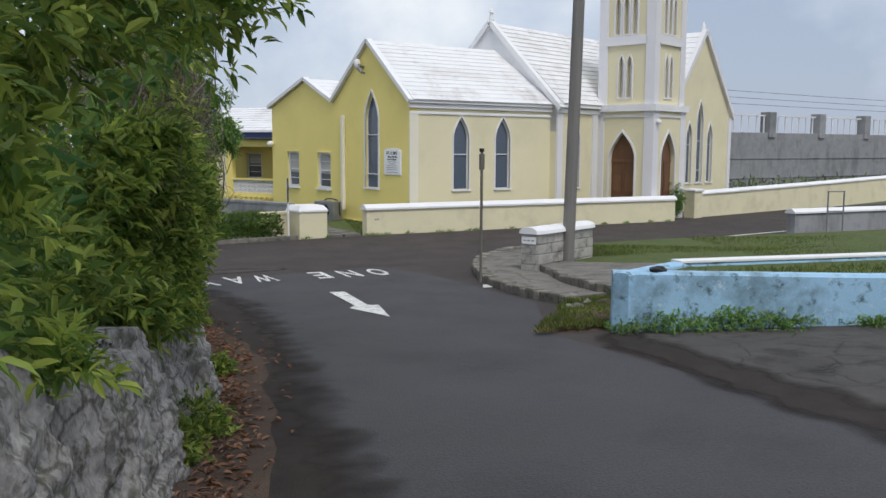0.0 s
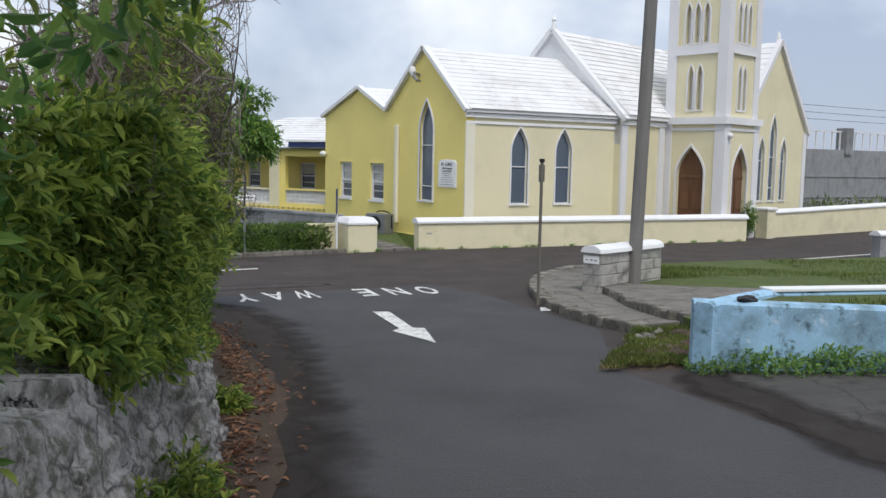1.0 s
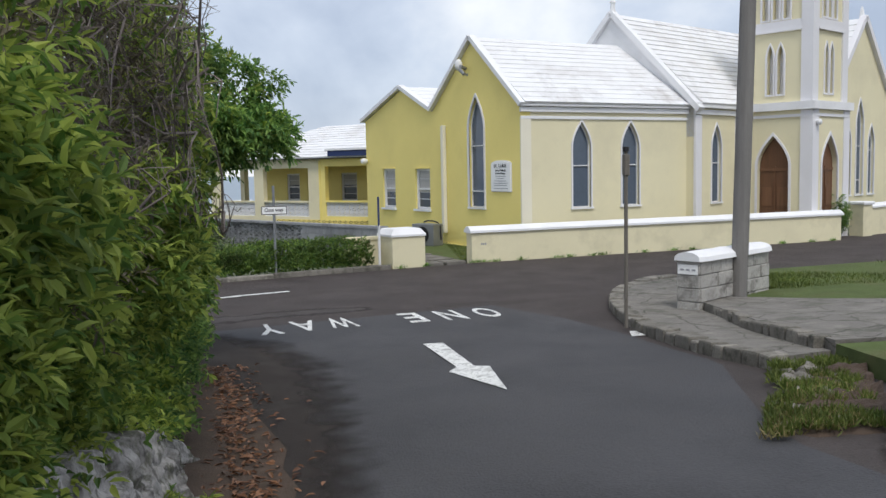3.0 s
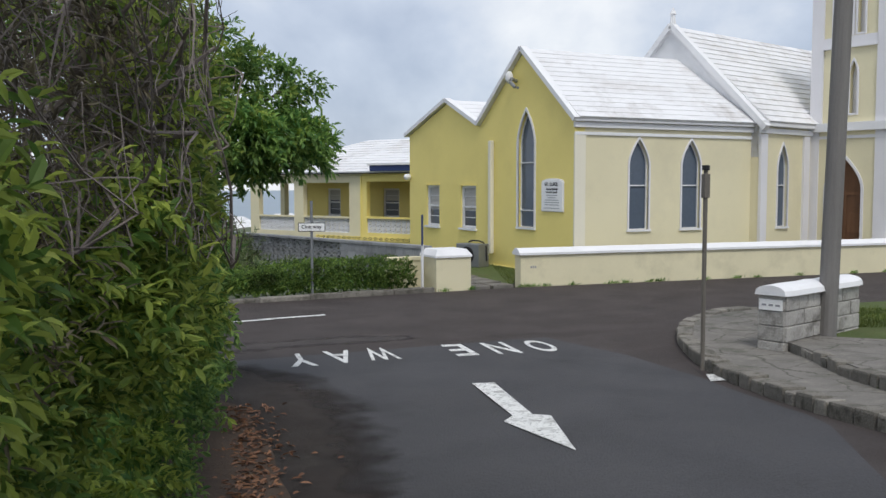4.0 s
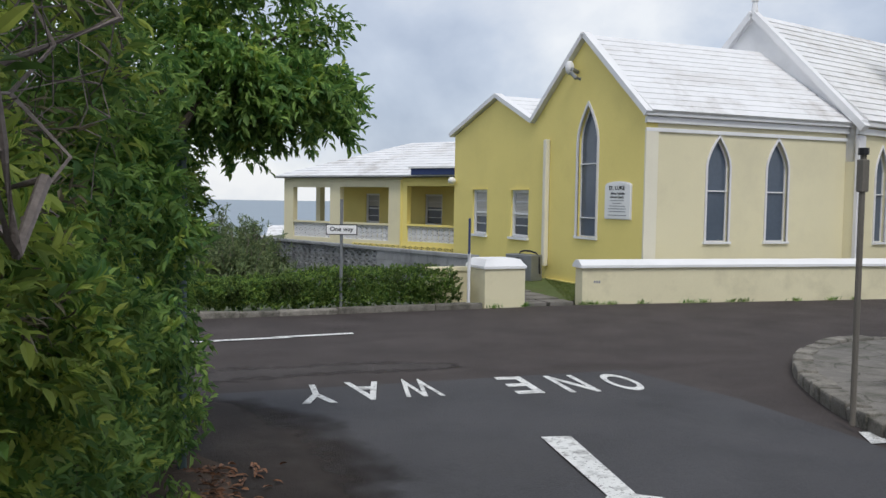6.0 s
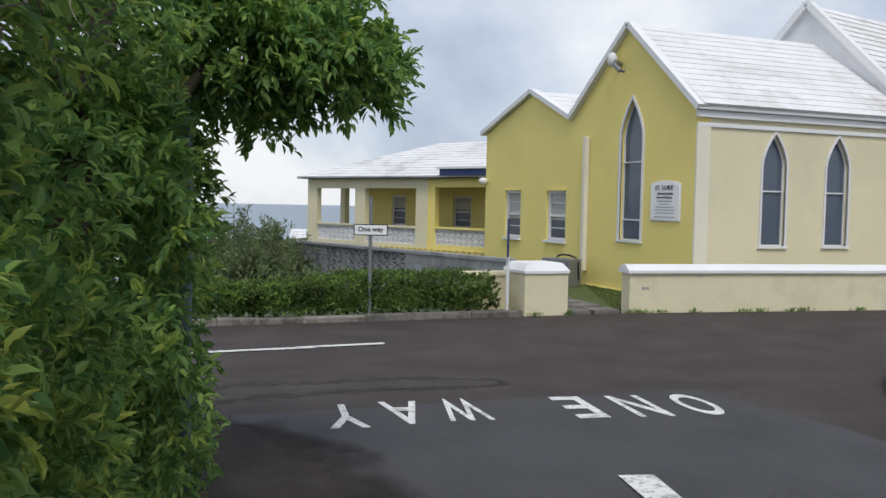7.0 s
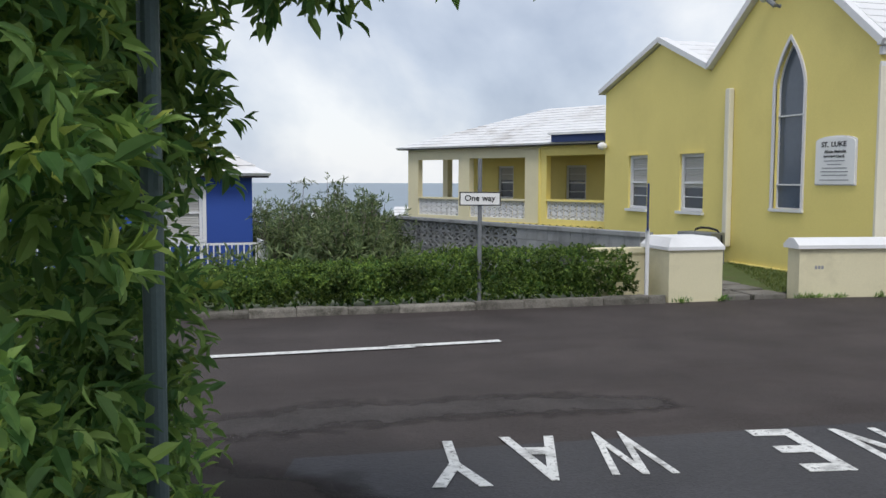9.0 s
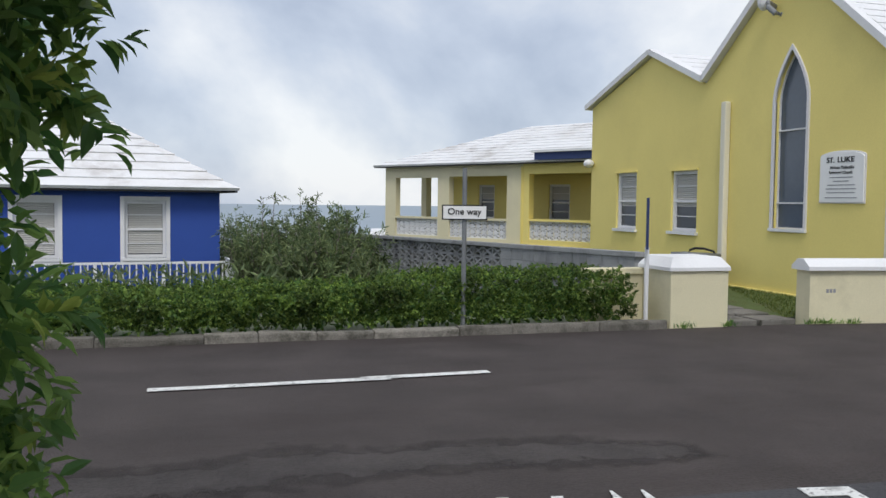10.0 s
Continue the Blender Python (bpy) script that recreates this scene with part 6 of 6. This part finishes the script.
# dark weeds under the retaining wall, shrub at the wall end
p = np.stack([RNG.uniform(19, 50, 3500), RNG.uniform(28.5, 31.8, 3500), RNG.uniform(-0.1, 1.0, 3500) * RNG.uniform(0.3, 1, 3500)], 1)
wd = leaf_mesh("bank_weeds", p, RNG.normal(0, 0.7, p.shape) + [0, 0, 0.8], RNG.normal(0, 1, p.shape), 0.3, 0.08, M_LEAF_GREY)
tagged(wd, "straggling weeds and rubble at the foot of the retaining wall", "weeds", kind="stuff")
gs = thing("gate_shrub", "small dark green shrub in the gap of the wall", "shrub")
part("stem", tube([(15.55, 24.75, -0.05), (15.55, 24.75, 0.9)], [0.04, 0.015], 6), M_BARK, gs)
v = RNG.normal(0, 1, (420, 3))
v /= np.linalg.norm(v, axis=1, keepdims=True)
p = np.array([15.55, 24.75, 0.65]) + v * [0.34, 0.34, 0.6] * RNG.uniform(0.4, 1, (420, 1))
leaf_mesh("foliage", *sprigs(p, v, 8, 0.12, 0.07, 0.03), M_LEAF_DARK, parent=gs)


# grass, weeds, fallen leaves
def grass_on(name, n, area, zf, length, label, material=None):
    p = area(n)
    p = np.concatenate([p, np.array([[zf(x, y)] for x, y in p])], 1)
    d = RNG.normal(0, 0.45, p.shape) + [0, 0, 1.0]
    ob = leaf_mesh(name, p, d, RNG.normal(0, 1, p.shape), length * RNG.uniform(0.5, 1.3, n), 0.012, material or M_GRASS, fold=0.1)
    return tagged(ob, label, "grass", kind="stuff")


def tri_area(a, b, c):
    def pick(n):
        u, v = RNG.uniform(0, 1, (2, n))
        f = u + v > 1
        u[f], v[f] = 1 - u[f], 1 - v[f]
        return np.array(a) + u[:, None] * (np.array(b) - a) + v[:, None] * (np.array(c) - a)
    return pick


def turf_z(x, y):
    return ground_z(x, y) + 0.195


grass_on("grass_blades", 9000, tri_area((3.0, 17.3), (5.0, 19.0), (9, 14.5)), turf_z, 0.09, "short green grass on the junction corner")
grass_on("grass_blades", 9000, tri_area((5.0, 12.5), (8.8, 18.6), (16, 14.0)), turf_z, 0.09, "short green grass on the junction corner")
grass_on("grass_blades", 6000, tri_area((-0.9, 11.15), (1.6, 11.85), (5, 10.0)), turf_z, 0.08, "short green grass behind the planter")
grass_on("grass_blades", 9000, tri_area((-1.6, 10.4), (5.0, 4.9), (7.5, 8.8)), lambda x, y: 1.02 - 0.012 * max(0, x) - 0.02 * max(0, y - 6) * max(0, x) / 5, 0.07, "rough grass growing in the planter")
grass_on("grass_blades", 2500, tri_area((3.1, 25.6), (5.1, 25.6), (5.1, 30.0)), lambda x, y: 0.02, 0.06, "thin grass by the church wall")


def patchy(area, gaps):
    """Keeps only the tufted patches of an area."""
    def pick(n):
        q = area(n * 2)
        keep = np.array([noise.noise((x * 2.6, y * 2.6, 8.0)) > gaps + 0.25 * noise.noise((x * 9, y * 9, 3.0)) for x, y in q])
        q = q[keep]
        return q[RNG.integers(0, len(q), n)] + RNG.normal(0, 0.015, (n, 2))
    return pick


def slope_z(x, y):
    return ground_z(x, y) + 0.04


grass_on("verge_weeds", 2600, patchy(tri_area((-2.9, 10.95), (-0.6, 12.95), (0.05, 12.6)), 0.0), slope_z, 0.09, "weeds and dry grass on the rubble slope")
grass_on("verge_weeds", 3200, patchy(tri_area((-2.9, 10.9), (-2.1, 10.6), (0.05, 12.6)), -0.02), slope_z, 0.08, "weeds and dry grass on the rubble slope")
grass_on("dry_grass", 1700, patchy(tri_area((-3.0, 10.9), (-1.9, 10.6), (-0.2, 12.9)), 0.0), slope_z, 0.065, "dry yellow-brown grass on the rubble slope", M_STRAW)
p = []
for i in range(9):
    f = [0.02, 0.06, 0.10, 0.13, 0.16, 0.2, 0.3, 0.37, 0.45][i]
    c = Vector((-2.18, 10.48)).lerp(Vector((5.0, 4.35)), f)
    h = [0.10, 0.18, 0.12, 0.20, 0.22, 0.12, 0.05, 0.10, 0.05][i]
    k = 80
    q = RNG.normal(0, 1, (k, 3)) * [0.13, 0.13, 0]
    q[:, 0] += c.x - 0.06
    q[:, 1] += c.y - 0.07
    q[:, 2] = [ground_z(a, b) + RNG.uniform(0, h) for a, b in q[:, :2]]
    p.append(q)
p = np.concatenate(p)
wl_ = leaf_mesh("wall_weeds", *sprigs(p, np.tile([-0.3, -0.4, 0.8], (len(p), 1)), 5, 0.08, 0.06, 0.02), M_LEAF_DARK)
tagged(wl_, "dark green weeds growing along the blue wall", "weeds", kind="stuff")
n = 2600
y = RNG.uniform(5.5, 17, n)
p = np.stack([hedge_x(y) + 0.12 + np.abs(RNG.normal(0, 0.26, n)), y, np.zeros(n)], 1)
p[:, 2] = [ground_z(0, t) + 0.022 + RNG.uniform(0, 0.02) for t in y]
fl = leaf_mesh("fallen_leaves", p, RNG.normal(0, 1, p.shape) * [1, 1, 0.12], RNG.normal(0, 0.25, p.shape) + [0, 0, 1], RNG.uniform(0.05, 0.10, n), 0.03, M_LEAF_DRY)
tagged(fl, "dry brown fallen leaves along the lane edge", "leaves", kind="stuff")
for cx, cy, r, h in ((-7.55, 9.25, 0.26, 0.34), (-7.9, 8.6, 0.2, 0.3), (-6.6, 11.4, 0.2, 0.25)):
    sb2 = thing("verge_plant", "small bright green leafy plant at the lane edge", "plant", "verge plants")
    v = RNG.normal(0, 1, (170, 3))
    v /= np.linalg.norm(v, axis=1, keepdims=True)
    v[:, 2] = np.abs(v[:, 2])
    p = np.array([cx, cy, ground_z(0, cy)]) + v * [r, r, h] * RNG.uniform(0.2, 1, (170, 1))
    leaf_mesh("foliage", *sprigs(p, v, 7, 0.10, 0.07, 0.025), M_LEAF, parent=sb2)
    part("stem", tube([(cx, cy, ground_z(0, cy) - 0.02), (cx, cy, ground_z(0, cy) + h * 0.7)], [0.015, 0.006], 5), M_BARK, sb2)

bm = sheet([k / 16 for k in range(17)], [i / 56 for i in range(57)], lambda x, y: 0)
for v in bm.verts:
    a, b = v.co.x, v.co.y
    px, py = -2.85 + 2.3 * b + a * 0.75, 10.85 + 2.05 * b - a * 0.35
    e = min(1.0, 6 * b, 6 * (1 - b)) * min(1.0, 3 * a)
    v.co = (px, py, ground_z(px, py) - 0.03 + e * (0.06 + 0.06 * a + 0.09 * noise.noise((px * 3, py * 3, 2)) + 0.05 * noise.noise((px * 9, py * 9, 4))))
solid("ground_rubble", bm, M_EARTH, "dark rubbly earth slope between pavement and planter", "ground", kind="structure")

# loose stones along the rubble edge
random.seed(3)
for i in range(26):
    a = random.uniform(0.0, 0.95)
    s = random.uniform(0, 0.55)
    x, y = -2.68 + 2.2 * a + s * 0.75, 10.98 + 1.85 * a - s * 0.35
    r = random.choice((0.03, 0.04, 0.05, 0.07, 0.10))
    bm = bmesh.new()
    bmesh.ops.create_icosphere(bm, subdivisions=2, radius=r)
    for v in bm.verts:
        v.co *= 1 + 0.7 * noise.noise(v.co * (1.1 / r) + Vector((i * 3.3, 0, 0)))
        v.co.z *= 0.9
    bm.transform(Matrix.Translation((x, y, ground_z(x, y) + 0.02)))
    solid("rubble_stone", bm, M_KERB, "loose weathered limestone lump among weeds", "stone", "rubble stones")

# tufts along the foot of the boundary wall
p = []
for f in (0.004, 0.02, 0.05, 0.11, 0.2, 0.23, 0.29, 0.31, 0.42, 0.5, 0.55, 0.66, 0.73, 0.81, 0.9, 0.97):
    c = Vector((3.22, 25.24)).lerp(Vector((14.6, 23.85)), f)
    q = RNG.normal(0, 1, (34, 3)) * [0.09, 0.02, 0]
    p.append(q + [c.x, c.y - 0.06, 0.0])
for cx, cy in ((1.3, 25.2), (1.95, 25.25), (2.02, 25.35)):
    p.append(RNG.normal(0, 1, (34, 3)) * [0.07, 0.03, 0] + [cx, cy - 0.03, 0.0])
p = np.concatenate(p)
p[:, 2] = -0.01
tf = leaf_mesh("wall_tufts", p, RNG.normal(0, 0.5, p.shape) + [0, -0.2, 1.0], RNG.normal(0, 1, p.shape), RNG.uniform(0.04, 0.11, len(p)), 0.018, M_LEAF_DARK, fold=0.1)
tagged(tf, "small dark weed tufts at the foot of the wall", "weeds", kind="stuff")
